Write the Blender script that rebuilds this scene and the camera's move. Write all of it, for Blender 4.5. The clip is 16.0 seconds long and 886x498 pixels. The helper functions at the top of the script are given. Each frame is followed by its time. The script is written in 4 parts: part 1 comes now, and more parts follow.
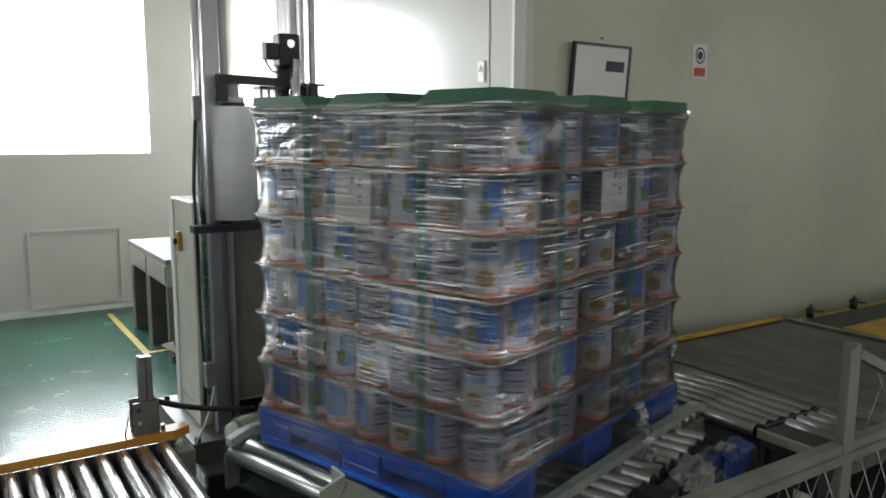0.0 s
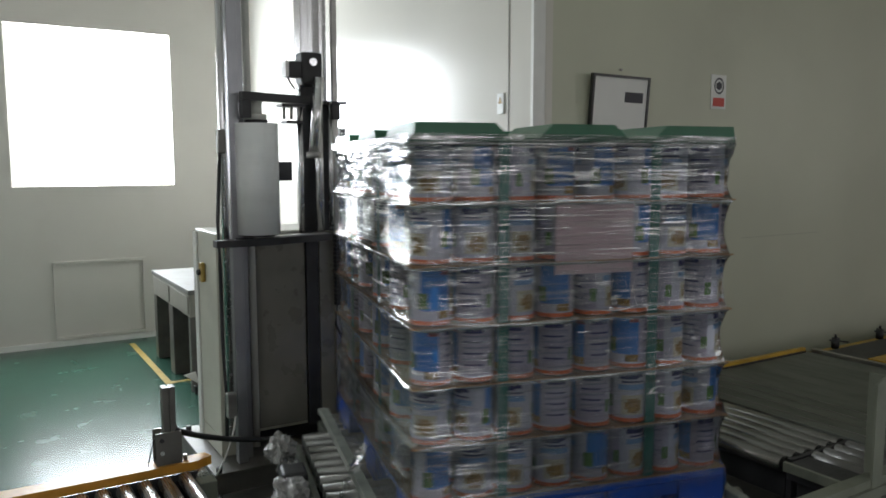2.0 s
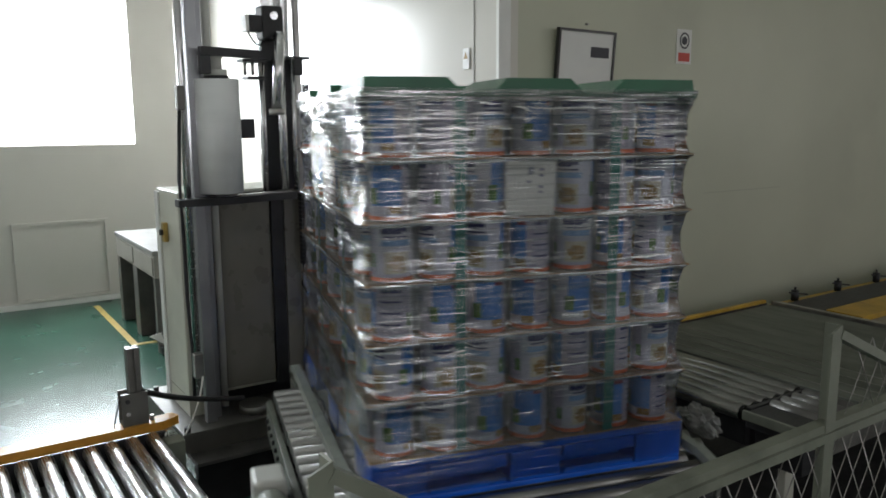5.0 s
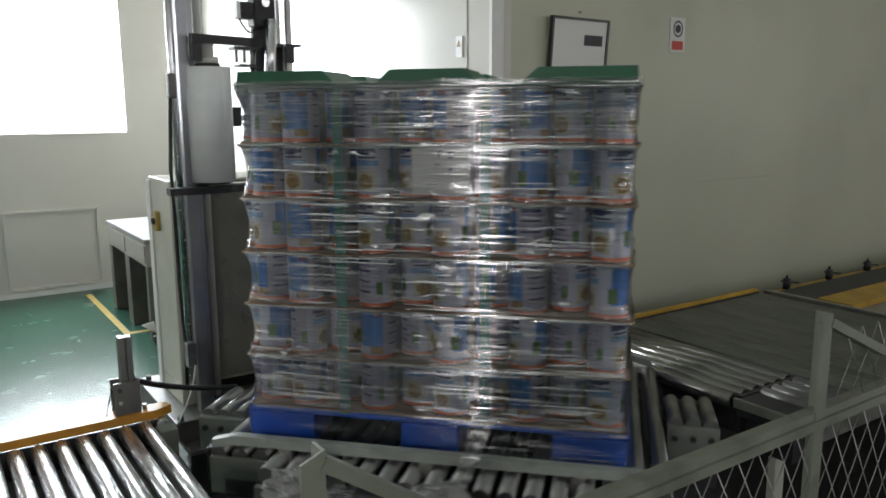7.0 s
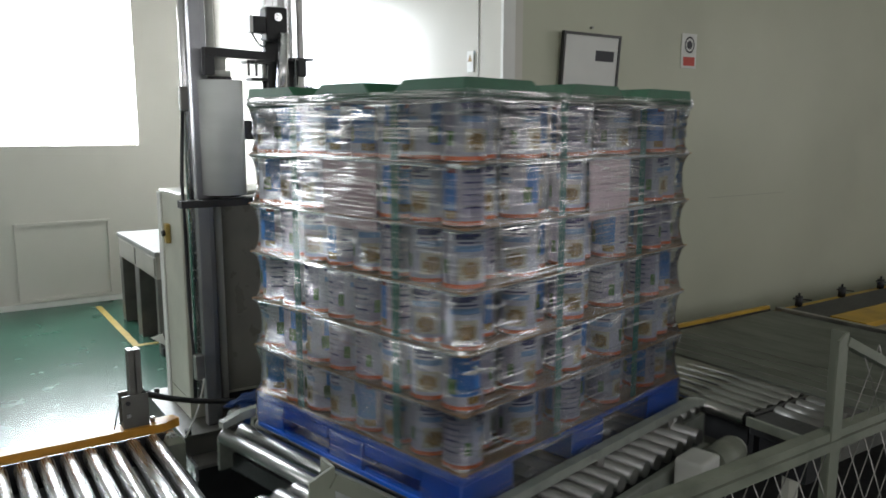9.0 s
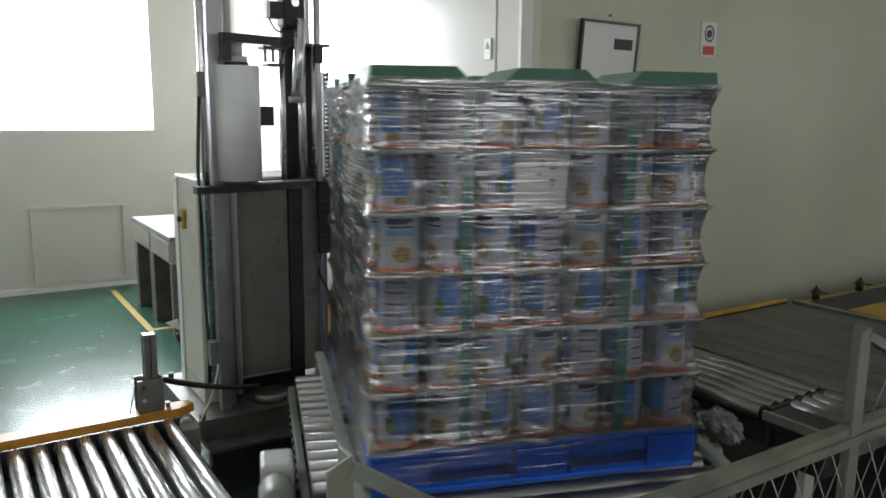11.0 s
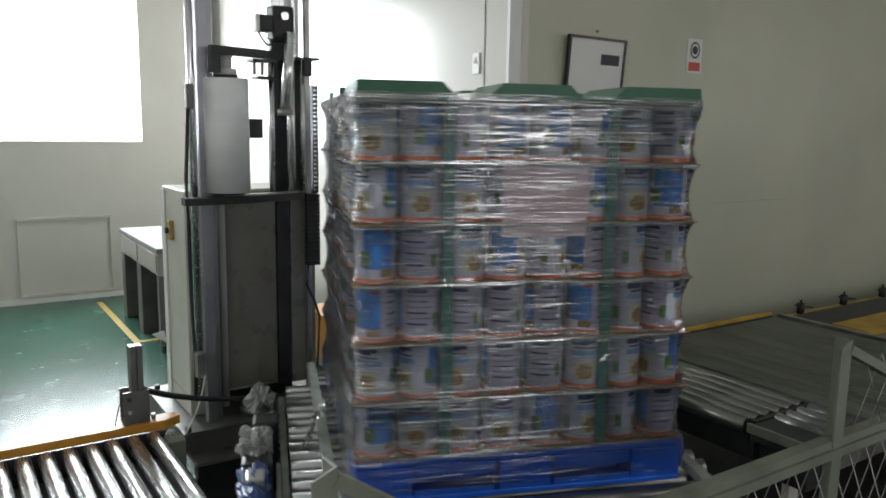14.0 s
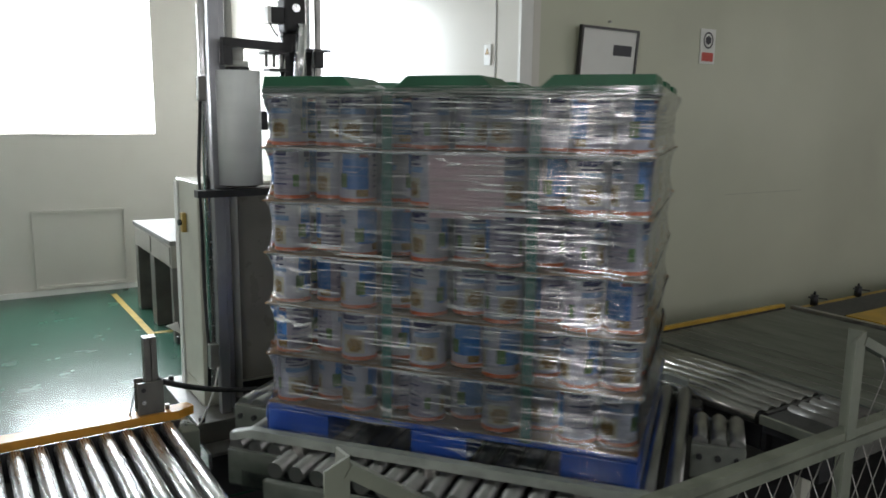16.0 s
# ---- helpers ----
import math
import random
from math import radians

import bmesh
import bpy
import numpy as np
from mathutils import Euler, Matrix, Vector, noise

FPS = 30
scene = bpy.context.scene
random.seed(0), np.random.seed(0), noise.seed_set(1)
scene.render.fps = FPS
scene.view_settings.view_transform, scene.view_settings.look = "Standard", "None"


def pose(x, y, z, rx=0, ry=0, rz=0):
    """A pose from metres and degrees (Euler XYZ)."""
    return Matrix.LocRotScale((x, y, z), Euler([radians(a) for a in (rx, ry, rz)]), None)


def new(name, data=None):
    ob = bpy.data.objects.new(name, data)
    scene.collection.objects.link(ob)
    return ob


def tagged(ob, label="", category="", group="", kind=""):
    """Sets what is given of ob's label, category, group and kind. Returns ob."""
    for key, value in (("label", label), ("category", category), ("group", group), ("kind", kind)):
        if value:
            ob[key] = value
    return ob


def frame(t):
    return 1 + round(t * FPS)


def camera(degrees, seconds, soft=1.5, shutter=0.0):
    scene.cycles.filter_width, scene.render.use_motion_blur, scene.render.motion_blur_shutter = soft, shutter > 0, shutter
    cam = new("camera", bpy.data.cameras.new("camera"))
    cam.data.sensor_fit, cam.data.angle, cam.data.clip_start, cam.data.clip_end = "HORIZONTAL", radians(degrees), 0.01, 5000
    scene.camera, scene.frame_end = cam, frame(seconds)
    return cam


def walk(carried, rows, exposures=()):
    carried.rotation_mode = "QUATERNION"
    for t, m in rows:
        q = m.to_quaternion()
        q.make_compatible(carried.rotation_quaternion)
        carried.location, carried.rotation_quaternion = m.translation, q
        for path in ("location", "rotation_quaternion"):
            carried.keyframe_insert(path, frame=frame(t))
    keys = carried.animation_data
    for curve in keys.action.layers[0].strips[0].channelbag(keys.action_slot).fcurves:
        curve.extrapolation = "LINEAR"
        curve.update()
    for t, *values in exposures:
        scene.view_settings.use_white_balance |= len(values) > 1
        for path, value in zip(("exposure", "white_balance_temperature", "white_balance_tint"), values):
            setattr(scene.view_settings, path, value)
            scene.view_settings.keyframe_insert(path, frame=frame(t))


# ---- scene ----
cam = camera(59.67, 16.0, soft=1.7, shutter=0.6)
# seconds, place, yaw, pitch, roll of the hand-held camera
LOOKS = [
    (0.0, -1.592, -2.182, 1.633, -32.99, -8.38, -0.23),
    (0.5, -1.590, -2.181, 1.631, -32.56, -8.25, -0.38),
    (1.0, -1.590, -2.183, 1.635, -32.50, -7.74, -0.30),
    (1.5, -1.596, -2.188, 1.639, -32.07, -6.72, -0.04),
    (2.0, -1.604, -2.192, 1.640, -31.58, -6.20, 0.07),
    (2.5, -1.606, -2.201, 1.640, -31.50, -6.00, 0.07),
    (3.0, -1.603, -2.202, 1.637, -31.53, -6.80, 0.08),
    (3.5, -1.598, -2.194, 1.632, -32.24, -8.20, 0.10),
    (4.0, -1.592, -2.192, 1.632, -33.20, -8.39, -0.01),
    (6.5, -1.589, -2.197, 1.634, -34.34, -10.42, 0.36),
    (7.0, -1.587, -2.194, 1.633, -34.39, -10.12, 0.28),
    (7.5, -1.587, -2.193, 1.635, -34.34, -9.37, 0.08),
    (8.0, -1.586, -2.192, 1.634, -34.31, -9.04, 0.01),
    (8.5, -1.585, -2.187, 1.632, -34.04, -8.95, 0.02),
    (11.0, -1.590, -2.160, 1.631, -32.72, -9.94, -0.55),
    (11.5, -1.584, -2.161, 1.631, -33.09, -9.61, -0.71),
    (12.0, -1.585, -2.162, 1.632, -33.33, -9.32, -0.83),
    (12.5, -1.585, -2.163, 1.632, -33.54, -9.03, -0.93),
    (13.0, -1.590, -2.167, 1.632, -33.59, -8.65, -1.05),
    (13.5, -1.594, -2.174, 1.634, -33.55, -8.73, -0.94),
    (14.0, -1.593, -2.175, 1.633, -33.49, -8.98, -0.93),
    (14.5, -1.591, -2.173, 1.632, -33.31, -9.01, -1.00),
    (15.0, -1.592, -2.173, 1.632, -32.88, -9.27, -0.77),
    (15.5, -1.593, -2.176, 1.631, -32.63, -9.48, -0.67),
    (16.0, -1.594, -2.178, 1.631, -32.64, -9.57, -0.74),
]
walk(cam, [(t, pose(x, y, z, 90 + pitch, roll, yaw)) for t, x, y, z, yaw, pitch, roll in LOOKS],
     exposures=[(0, 0.04), (1, -0.06), (1.5, -0.18), (2, -0.26), (2.5, -0.36), (3, -0.36), (3.5, -0.34), (4, -0.31), (6.5, 0.03), (16, 0.02)])

# ---- light ----
world = bpy.data.worlds.new("world")
scene.world = world
world.use_nodes = True
wn = world.node_tree
sky = wn.nodes.new("ShaderNodeTexSky")
sky.sky_type = "NISHITA"
sky.sun_disc = False
sky.sun_elevation, sky.sun_rotation = radians(38), radians(-20)
wn.links.new(sky.outputs[0], wn.nodes["Background"].inputs[0])
wn.nodes["Background"].inputs[1].default_value = 0.12


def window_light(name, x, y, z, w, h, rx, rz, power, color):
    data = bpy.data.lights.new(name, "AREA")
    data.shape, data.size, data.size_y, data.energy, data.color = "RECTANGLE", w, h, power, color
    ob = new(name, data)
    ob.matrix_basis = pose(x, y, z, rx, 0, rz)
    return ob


# daylight in the seen north window; the other openings are assumed, out of view
window_light("window_daylight", -0.585, 5.62, 2.155, 1.35, 1.38, -90, 0, 225, (0.87, 0.94, 1.0))
window_light("window_daylight", -6.20, 5.62, 2.155, 1.75, 1.38, -90, 0, 118, (0.90, 0.955, 1.0))
# west and east lamps sit where film highlights point, powered as fill
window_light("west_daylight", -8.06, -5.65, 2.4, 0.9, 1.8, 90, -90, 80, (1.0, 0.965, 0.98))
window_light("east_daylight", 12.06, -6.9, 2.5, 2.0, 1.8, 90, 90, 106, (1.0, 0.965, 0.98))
# south lamps are added fill from behind the camera
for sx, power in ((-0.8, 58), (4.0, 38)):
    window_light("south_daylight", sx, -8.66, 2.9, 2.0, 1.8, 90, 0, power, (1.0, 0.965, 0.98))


# ---- materials ----
def material(name, color, rough=0.5, metal=0.0, vary=0.12, scale=6.0, bump=0.0, bscale=60.0, stretch=(1, 1, 1), coat=0.0,
             dark=None, spot=0.0, spotscale=2.0, island=False):
    m = bpy.data.materials.new(name)
    m.use_nodes = True
    nt = m.node_tree
    n, l = nt.nodes, nt.links
    b = n["Principled BSDF"]
    b.inputs["Roughness"].default_value, b.inputs["Metallic"].default_value = rough, metal
    b.inputs["Coat Weight"].default_value = coat
    tc = n.new("ShaderNodeTexCoord")
    mp = n.new("ShaderNodeMapping")
    mp.inputs["Scale"].default_value = stretch
    l.new(tc.outputs["Object"], mp.inputs[0])
    big = n.new("ShaderNodeTexNoise")
    big.inputs["Scale"].default_value, big.inputs["Detail"].default_value = scale, 5
    l.new(mp.outputs[0], big.inputs["Vector"])
    fine = n.new("ShaderNodeTexNoise")
    fine.inputs["Scale"].default_value, fine.inputs["Detail"].default_value = bscale, 4
    l.new(mp.outputs[0], fine.inputs["Vector"])
    low = dark or tuple(c * (1 - vary) for c in color)
    mix = n.new("ShaderNodeMix")
    mix.data_type = "RGBA"
    mix.inputs[6].default_value = (*color, 1)
    mix.inputs[7].default_value = (*low, 1)
    ramp = n.new("ShaderNodeMapRange")
    ramp.inputs[1].default_value, ramp.inputs[2].default_value = 0.35, 0.68
    l.new(big.outputs[0], ramp.inputs[0])
    l.new(ramp.outputs[0], mix.inputs[0])
    out = mix.outputs[2]
    if spot:
        st = n.new("ShaderNodeTexNoise")
        st.inputs["Scale"].default_value, st.inputs["Detail"].default_value = spotscale, 8
        l.new(tc.outputs["Object"], st.inputs["Vector"])
        r2 = n.new("ShaderNodeMapRange")
        r2.inputs[1].default_value, r2.inputs[2].default_value, r2.inputs[4].default_value = 0.55, 0.72, spot
        l.new(st.outputs[0], r2.inputs[0])
        m2 = n.new("ShaderNodeMix")
        m2.data_type = "RGBA"
        l.new(r2.outputs[0], m2.inputs[0])
        l.new(out, m2.inputs[6])
        m2.inputs[7].default_value = (*[c * 0.35 for c in color], 1)
        out = m2.outputs[2]
    if island:
        info = n.new("ShaderNodeObjectInfo")
        hv = n.new("ShaderNodeHueSaturation")
        r3 = n.new("ShaderNodeMapRange")
        r3.inputs[3].default_value, r3.inputs[4].default_value = 0.75, 1.1
        l.new(info.outputs["Random"], r3.inputs[0])
        l.new(r3.outputs[0], hv.inputs["Value"])
        l.new(out, hv.inputs["Color"])
        out = hv.outputs[0]
    l.new(out, b.inputs["Base Color"])
    rr = n.new("ShaderNodeMapRange")
    rr.inputs[3].default_value, rr.inputs[4].default_value = rough * 0.8, min(1, rough * 1.25)
    l.new(fine.outputs[0], rr.inputs[0])
    l.new(rr.outputs[0], b.inputs["Roughness"])
    if bump:
        bp = n.new("ShaderNodeBump")
        bp.inputs["Strength"].default_value, bp.inputs["Distance"].default_value = bump, 0.01
        l.new(fine.outputs[0], bp.inputs["Height"])
        l.new(bp.outputs[0], b.inputs["Normal"])
    return m


M_WALL = material("cream_wall_paint", (0.63, 0.605, 0.56), 0.42, vary=0.06, scale=1.2, bump=0.04, bscale=9, spot=0.05)
# front wall: a greener, darker tone than M_WALL
M_WALLG = material("front_wall_greener_tone", (0.54, 0.552, 0.43), 0.45, vary=0.12, scale=0.9, bump=0.05, bscale=7, spot=0.08, spotscale=1.6)
# grey for base and bench legs, darkened by the shade they stand in
M_BASE = material("dark_grey_shade_paint", (0.13, 0.125, 0.115), 0.45, vary=0.3, scale=6, bump=0.04, spot=0.3, spotscale=8)
M_PANEL = material("glossy_wall_panel", (0.66, 0.64, 0.58), 0.22, vary=0.04, scale=1.0, bump=0.015, bscale=4, coat=0.0)
M_TRIM = material("white_trim_paint", (0.78, 0.78, 0.75), 0.35, vary=0.08, scale=8)
M_CEIL = material("ceiling_paint", (0.7, 0.7, 0.66), 0.7, vary=0.06)
M_FLOOR = material("green_epoxy_floor", (0.028, 0.092, 0.062), 0.25, vary=0.3, scale=1.6, bump=0.05, bscale=5)
M_LINE = material("yellow_line_paint", (0.46, 0.32, 0.08), 0.5, vary=0.3, scale=14)
M_YELLOW = material("orange_yellow_paint", (0.65, 0.30, 0.03), 0.42, vary=0.3, scale=9, spot=0.35, spotscale=14)
M_GUARD = material("yellow_guard_paint", (0.60, 0.36, 0.03), 0.45, vary=0.3, scale=7, spot=0.35, spotscale=10)
M_CHROME = material("zinc_roller_steel", (0.76, 0.76, 0.76), 0.27, 1.0, vary=0.12, scale=5, bscale=140, bump=0.02, stretch=(1, 0.05, 1))
# table rollers: zinc darkened for the dimmer light there, with some dust
M_TABLEROLL = material("dimmed_roller_steel", (0.36, 0.36, 0.35), 0.36, 1.0, vary=0.25, scale=6, bscale=90, bump=0.03)
M_DULLROLL = material("dusty_roller_steel", (0.36, 0.36, 0.335), 0.24, 0.9, vary=0.3, scale=7, bscale=50, bump=0.04)
M_STEEL = material("worn_steel", (0.42, 0.41, 0.39), 0.38, 0.9, vary=0.3, scale=9, bscale=70, bump=0.05)
M_ALU = material("aluminium_profile", (0.75, 0.75, 0.76), 0.25, 1.0, vary=0.1, scale=4, bscale=90, bump=0.02)
M_CREAM = material("cream_machine_paint", (0.56, 0.56, 0.48), 0.4, vary=0.12, scale=3, bump=0.03, bscale=30, spot=0.2, spotscale=4)
M_GREY = material("grey_machine_paint", (0.32, 0.305, 0.27), 0.34, vary=0.15, scale=3, bump=0.03, bscale=30, spot=0.2, spotscale=5)
M_PALEG = material("pale_green_paint", (0.225, 0.24, 0.19), 0.45, vary=0.25, scale=7, bump=0.05, bscale=40, spot=0.45, spotscale=9)
M_CHANNEL = material("grimy_green_grey_paint", (0.22, 0.235, 0.205), 0.5, vary=0.4, scale=8, bump=0.06, spot=0.5, spotscale=9)
M_RAIL = material("chipped_pale_rail_paint", (0.36, 0.39, 0.35), 0.42, vary=0.25, scale=9, bump=0.05, bscale=40, spot=0.5, spotscale=11)
M_DECK = material("dusty_green_grey_deck", (0.16, 0.172, 0.145), 0.5, 0.2, vary=0.45, scale=2.6, bump=0.05, bscale=30, stretch=(5, 1, 1), spot=0.5, spotscale=3.5)
# cabinet face turned from the window: its shade is put into this paint
M_COVER = material("smudged_shaded_cabinet_paint", (0.22, 0.21, 0.18), 0.28, vary=0.3, scale=2.5, bump=0.02, bscale=12, spot=0.35, spotscale=4)
# blotchy steel, also darkened in colour for backlit and dim parts
M_DIMSTEEL = material("soiled_dimmed_steel", (0.17, 0.165, 0.15), 0.42, 0.3, vary=0.4, scale=6, bump=0.05, spot=0.5, spotscale=7)
M_BENCH = material("scuffed_bench_laminate", (0.22, 0.217, 0.205), 0.65, vary=0.2, scale=5, bump=0.02, spot=0.25, spotscale=6)
M_SCUFF = material("scuffed_wall_paint", (0.40, 0.40, 0.32), 0.5, vary=0.3, scale=9)
M_SCRAP = material("dusty_crumpled_film", (0.30, 0.30, 0.29), 0.3, vary=0.35, scale=18, bump=0.25, bscale=70)
# dark steel parts, and sheets that stand in for shade
M_DARK = material("dark_steel_and_shade", (0.045, 0.045, 0.048), 0.5, 0.3, vary=0.4, scale=8, bump=0.05)
# black rubber and plastic parts, and strips that paint shaded gaps
M_BLACK = material("black_rubber_and_shade", (0.018, 0.018, 0.02), 0.5, vary=0.3, scale=10)
M_MAST = material("grey_mast_paint", (0.36, 0.365, 0.385), 0.32, 0.6, vary=0.15, scale=5, spot=0.15, spotscale=6)
M_FILMROLL = material("white_film_roll", (0.89, 0.91, 0.91), 0.22, vary=0.05, scale=3, bscale=40, bump=0.02, stretch=(1, 1, 6), coat=0.4)
M_CORE = material("pale_core_plastic", (0.6, 0.6, 0.56), 0.5, vary=0.15)
M_BLUE = material("blue_pallet_plastic", (0.004, 0.135, 0.74), 0.38, vary=0.25, scale=7, bump=0.05, bscale=60, spot=0.25, spotscale=9)
M_GREEN = material("green_tray_plastic", (0.008, 0.115, 0.05), 0.38, vary=0.25, scale=6, bump=0.04)
M_CARD = material("brown_cardboard", (0.46, 0.27, 0.12), 0.75, vary=0.25, scale=8, bump=0.08)
M_PAPER = material("white_paper", (0.78, 0.78, 0.75), 0.7, vary=0.05)
M_PINK = material("pink_paper", (0.70, 0.55, 0.59), 0.7, vary=0.06)
M_INK = material("dark_ink", (0.06, 0.06, 0.07), 0.6)
M_RED = material("red_ink", (0.62, 0.10, 0.08), 0.6)
M_FRAMEBLACK = material("black_picture_frame", (0.015, 0.015, 0.015), 0.35)
M_BLUEPAINT = material("blue_motor_paint", (0.02, 0.06, 0.22), 0.4, vary=0.3, spot=0.3, spotscale=12)
M_STRAP = material("teal_strap_plastic", (0.02, 0.18, 0.15), 0.35, vary=0.2)
# prints of the can
M_CANWHITE = material("can_white_print", (0.54, 0.56, 0.66), 0.3, vary=0.12, island=True)
M_CANLILAC = material("can_lilac_print", (0.40, 0.38, 0.50), 0.3, vary=0.1, island=True)
M_CANBLUE = material("can_blue_print", (0.05, 0.23, 0.64), 0.3, vary=0.15, island=True)
M_CANSKY = material("can_sky_print", (0.20, 0.36, 0.62), 0.3, vary=0.15)
M_CANNAVY = material("can_navy_print", (0.018, 0.02, 0.13), 0.3)
M_CANGOLD = material("can_gold_print", (0.42, 0.26, 0.07), 0.35, vary=0.6, scale=90)
M_CANGREEN = material("can_green_print", (0.10, 0.24, 0.06), 0.35, vary=0.4, scale=50)
M_CANORANGE = material("can_orange_band", (0.78, 0.15, 0.025), 0.3, vary=0.2)
M_CANPALE = material("can_pale_yellow_print", (0.54, 0.51, 0.38), 0.3, vary=0.1)
M_CANMAROON = material("can_maroon_print", (0.25, 0.05, 0.07), 0.3)
M_CANGREY = material("can_grey_text_print", (0.25, 0.25, 0.36), 0.3)
M_TIN = material("tinplate", (0.62, 0.62, 0.62), 0.25, 1.0)
M_LID = material("can_lid_plastic", (0.55, 0.56, 0.58), 0.4)


def film_material(name, veil, shine, fold_share):
    """Clear film: a faint haze, a mirror sheen, and sparse tight wrinkles, glossy and whitened as glints."""
    m = bpy.data.materials.new(name)
    m.use_nodes = True
    n, l = m.node_tree.nodes, m.node_tree.links
    n.remove(n["Principled BSDF"])
    tc = n.new("ShaderNodeTexCoord")

    def grain(scale, detail, stretch, low, high, a, b, distortion=0.0, tilt=0.0):
        mp = n.new("ShaderNodeMapping")
        mp.inputs["Scale"].default_value = stretch
        mp.inputs["Rotation"].default_value = (radians(tilt), radians(tilt), 0)
        l.new(tc.outputs["Object"], mp.inputs[0])
        t = n.new("ShaderNodeTexNoise")
        t.inputs["Scale"].default_value, t.inputs["Detail"].default_value, t.inputs["Distortion"].default_value = scale, detail, distortion
        l.new(mp.outputs[0], t.inputs["Vector"])
        r = n.new("ShaderNodeMapRange")
        r.inputs[1].default_value, r.inputs[2].default_value, r.inputs[3].default_value, r.inputs[4].default_value = low, high, a, b
        l.new(t.outputs[0], r.inputs[0])
        return t.outputs[0], r.outputs[0]

    def mixed(f, a, b):
        x = n.new("ShaderNodeMixShader")
        l.new(f, x.inputs[0])
        l.new(a, x.inputs[1])
        l.new(b, x.inputs[2])
        return x.outputs[0]
    clear = n.new("ShaderNodeBsdfTransparent")
    clear.inputs[0].default_value = (0.97, 0.98, 0.985, 1)
    haze = n.new("ShaderNodeBsdfDiffuse")
    haze.inputs[0].default_value = (0.70, 0.73, 0.78, 1)
    _, cloud = grain(3.2, 6, (1, 1, 1.6), 0.38, 0.74, 0.08 * veil, veil)
    body = mixed(cloud, clear.outputs[0], haze.outputs[0])
    wave, _ = grain(4.6, 3, (1, 1, 28.0), 0, 1, 0, 1, 0.15, 4)
    _, taut = grain(4.1, 3, (1, 1, 44.0), 0.515, 0.59, 0.015, shine, 0.2, 5)
    soft = n.new("ShaderNodeBump")
    soft.inputs["Strength"].default_value, soft.inputs["Distance"].default_value = 1.0, 0.0036
    l.new(wave, soft.inputs["Height"])
    sheen = n.new("ShaderNodeBsdfGlossy")
    sheen.inputs["Roughness"].default_value = 0.09
    l.new(soft.outputs[0], sheen.inputs["Normal"])
    fr = n.new("ShaderNodeFresnel")
    fr.inputs[0].default_value = 1.75
    graze = n.new("ShaderNodeMapRange")
    graze.inputs[1].default_value, graze.inputs[2].default_value, graze.inputs[3].default_value, graze.inputs[4].default_value = 0.06, 0.8, 0.015, 0.95
    l.new(fr.outputs[0], graze.inputs[0])
    gloss = n.new("ShaderNodeMath")
    gloss.use_clamp = True
    l.new(graze.outputs[0], gloss.inputs[0])
    l.new(taut, gloss.inputs[1])
    body = mixed(gloss.outputs[0], body, sheen.outputs[0])
    fold, mask = grain(3.8, 2.5, (1.0, 1.0, 46.0), 0.60, 0.64, 0.0, 0.85 * fold_share, 0.3, 7)
    _, patch = grain(2.3, 2, (1, 1, 1.3), 0.42, 0.55, 0.0, 1.0)
    both = n.new("ShaderNodeMath")
    both.operation = "MULTIPLY"
    l.new(mask, both.inputs[0])
    l.new(patch, both.inputs[1])
    hard = n.new("ShaderNodeBump")
    hard.inputs["Strength"].default_value, hard.inputs["Distance"].default_value = 1.0, 0.006
    l.new(fold, hard.inputs["Height"])
    crease = n.new("ShaderNodeBsdfGlossy")
    crease.inputs["Roughness"].default_value = 0.14
    l.new(hard.outputs[0], crease.inputs["Normal"])
    # pale diffuse in the folds: whitish crinkled film, and glints put into colour
    white = n.new("ShaderNodeBsdfDiffuse")
    white.inputs[0].default_value = (0.35, 0.36, 0.37, 1)
    fold_body = n.new("ShaderNodeAddShader")
    l.new(white.outputs[0], fold_body.inputs[0])
    l.new(crease.outputs[0], fold_body.inputs[1])
    body = mixed(both.outputs[0], body, fold_body.outputs[0])
    tiny, mask2 = grain(11, 3, (1.0, 1.0, 4.5), 0.625, 0.66, 0.0, 0.8 * fold_share, 0.8, 12)
    _, patch2 = grain(2.9, 2, (1, 1, 1.0), 0.50, 0.62, 0.0, 1.0, 0.0, 30)
    both2 = n.new("ShaderNodeMath")
    both2.operation = "MULTIPLY"
    l.new(mask2, both2.inputs[0])
    l.new(patch2, both2.inputs[1])
    hard2 = n.new("ShaderNodeBump")
    hard2.inputs["Strength"].default_value, hard2.inputs["Distance"].default_value = 1.0, 0.012
    l.new(tiny, hard2.inputs["Height"])
    crease2 = n.new("ShaderNodeBsdfGlossy")
    crease2.inputs["Roughness"].default_value = 0.2
    l.new(hard2.outputs[0], crease2.inputs["Normal"])
    fold_body2 = n.new("ShaderNodeAddShader")
    l.new(white.outputs[0], fold_body2.inputs[0])
    l.new(crease2.outputs[0], fold_body2.inputs[1])
    body = mixed(both2.outputs[0], body, fold_body2.outputs[0])
    l.new(body, n["Material Output"].inputs[0])
    return m


M_FILM = film_material("stretch_film", 0.115, 0.27, 1.0)
# film whitened by haze to paint the highlights on sheet edges
M_GLINTFILM = film_material("edge_glint_film", 0.5, 0.55, 1.0)
M_CLEARFILM = film_material("clear_stretch_film", 0.008, 0.07, 0.4)


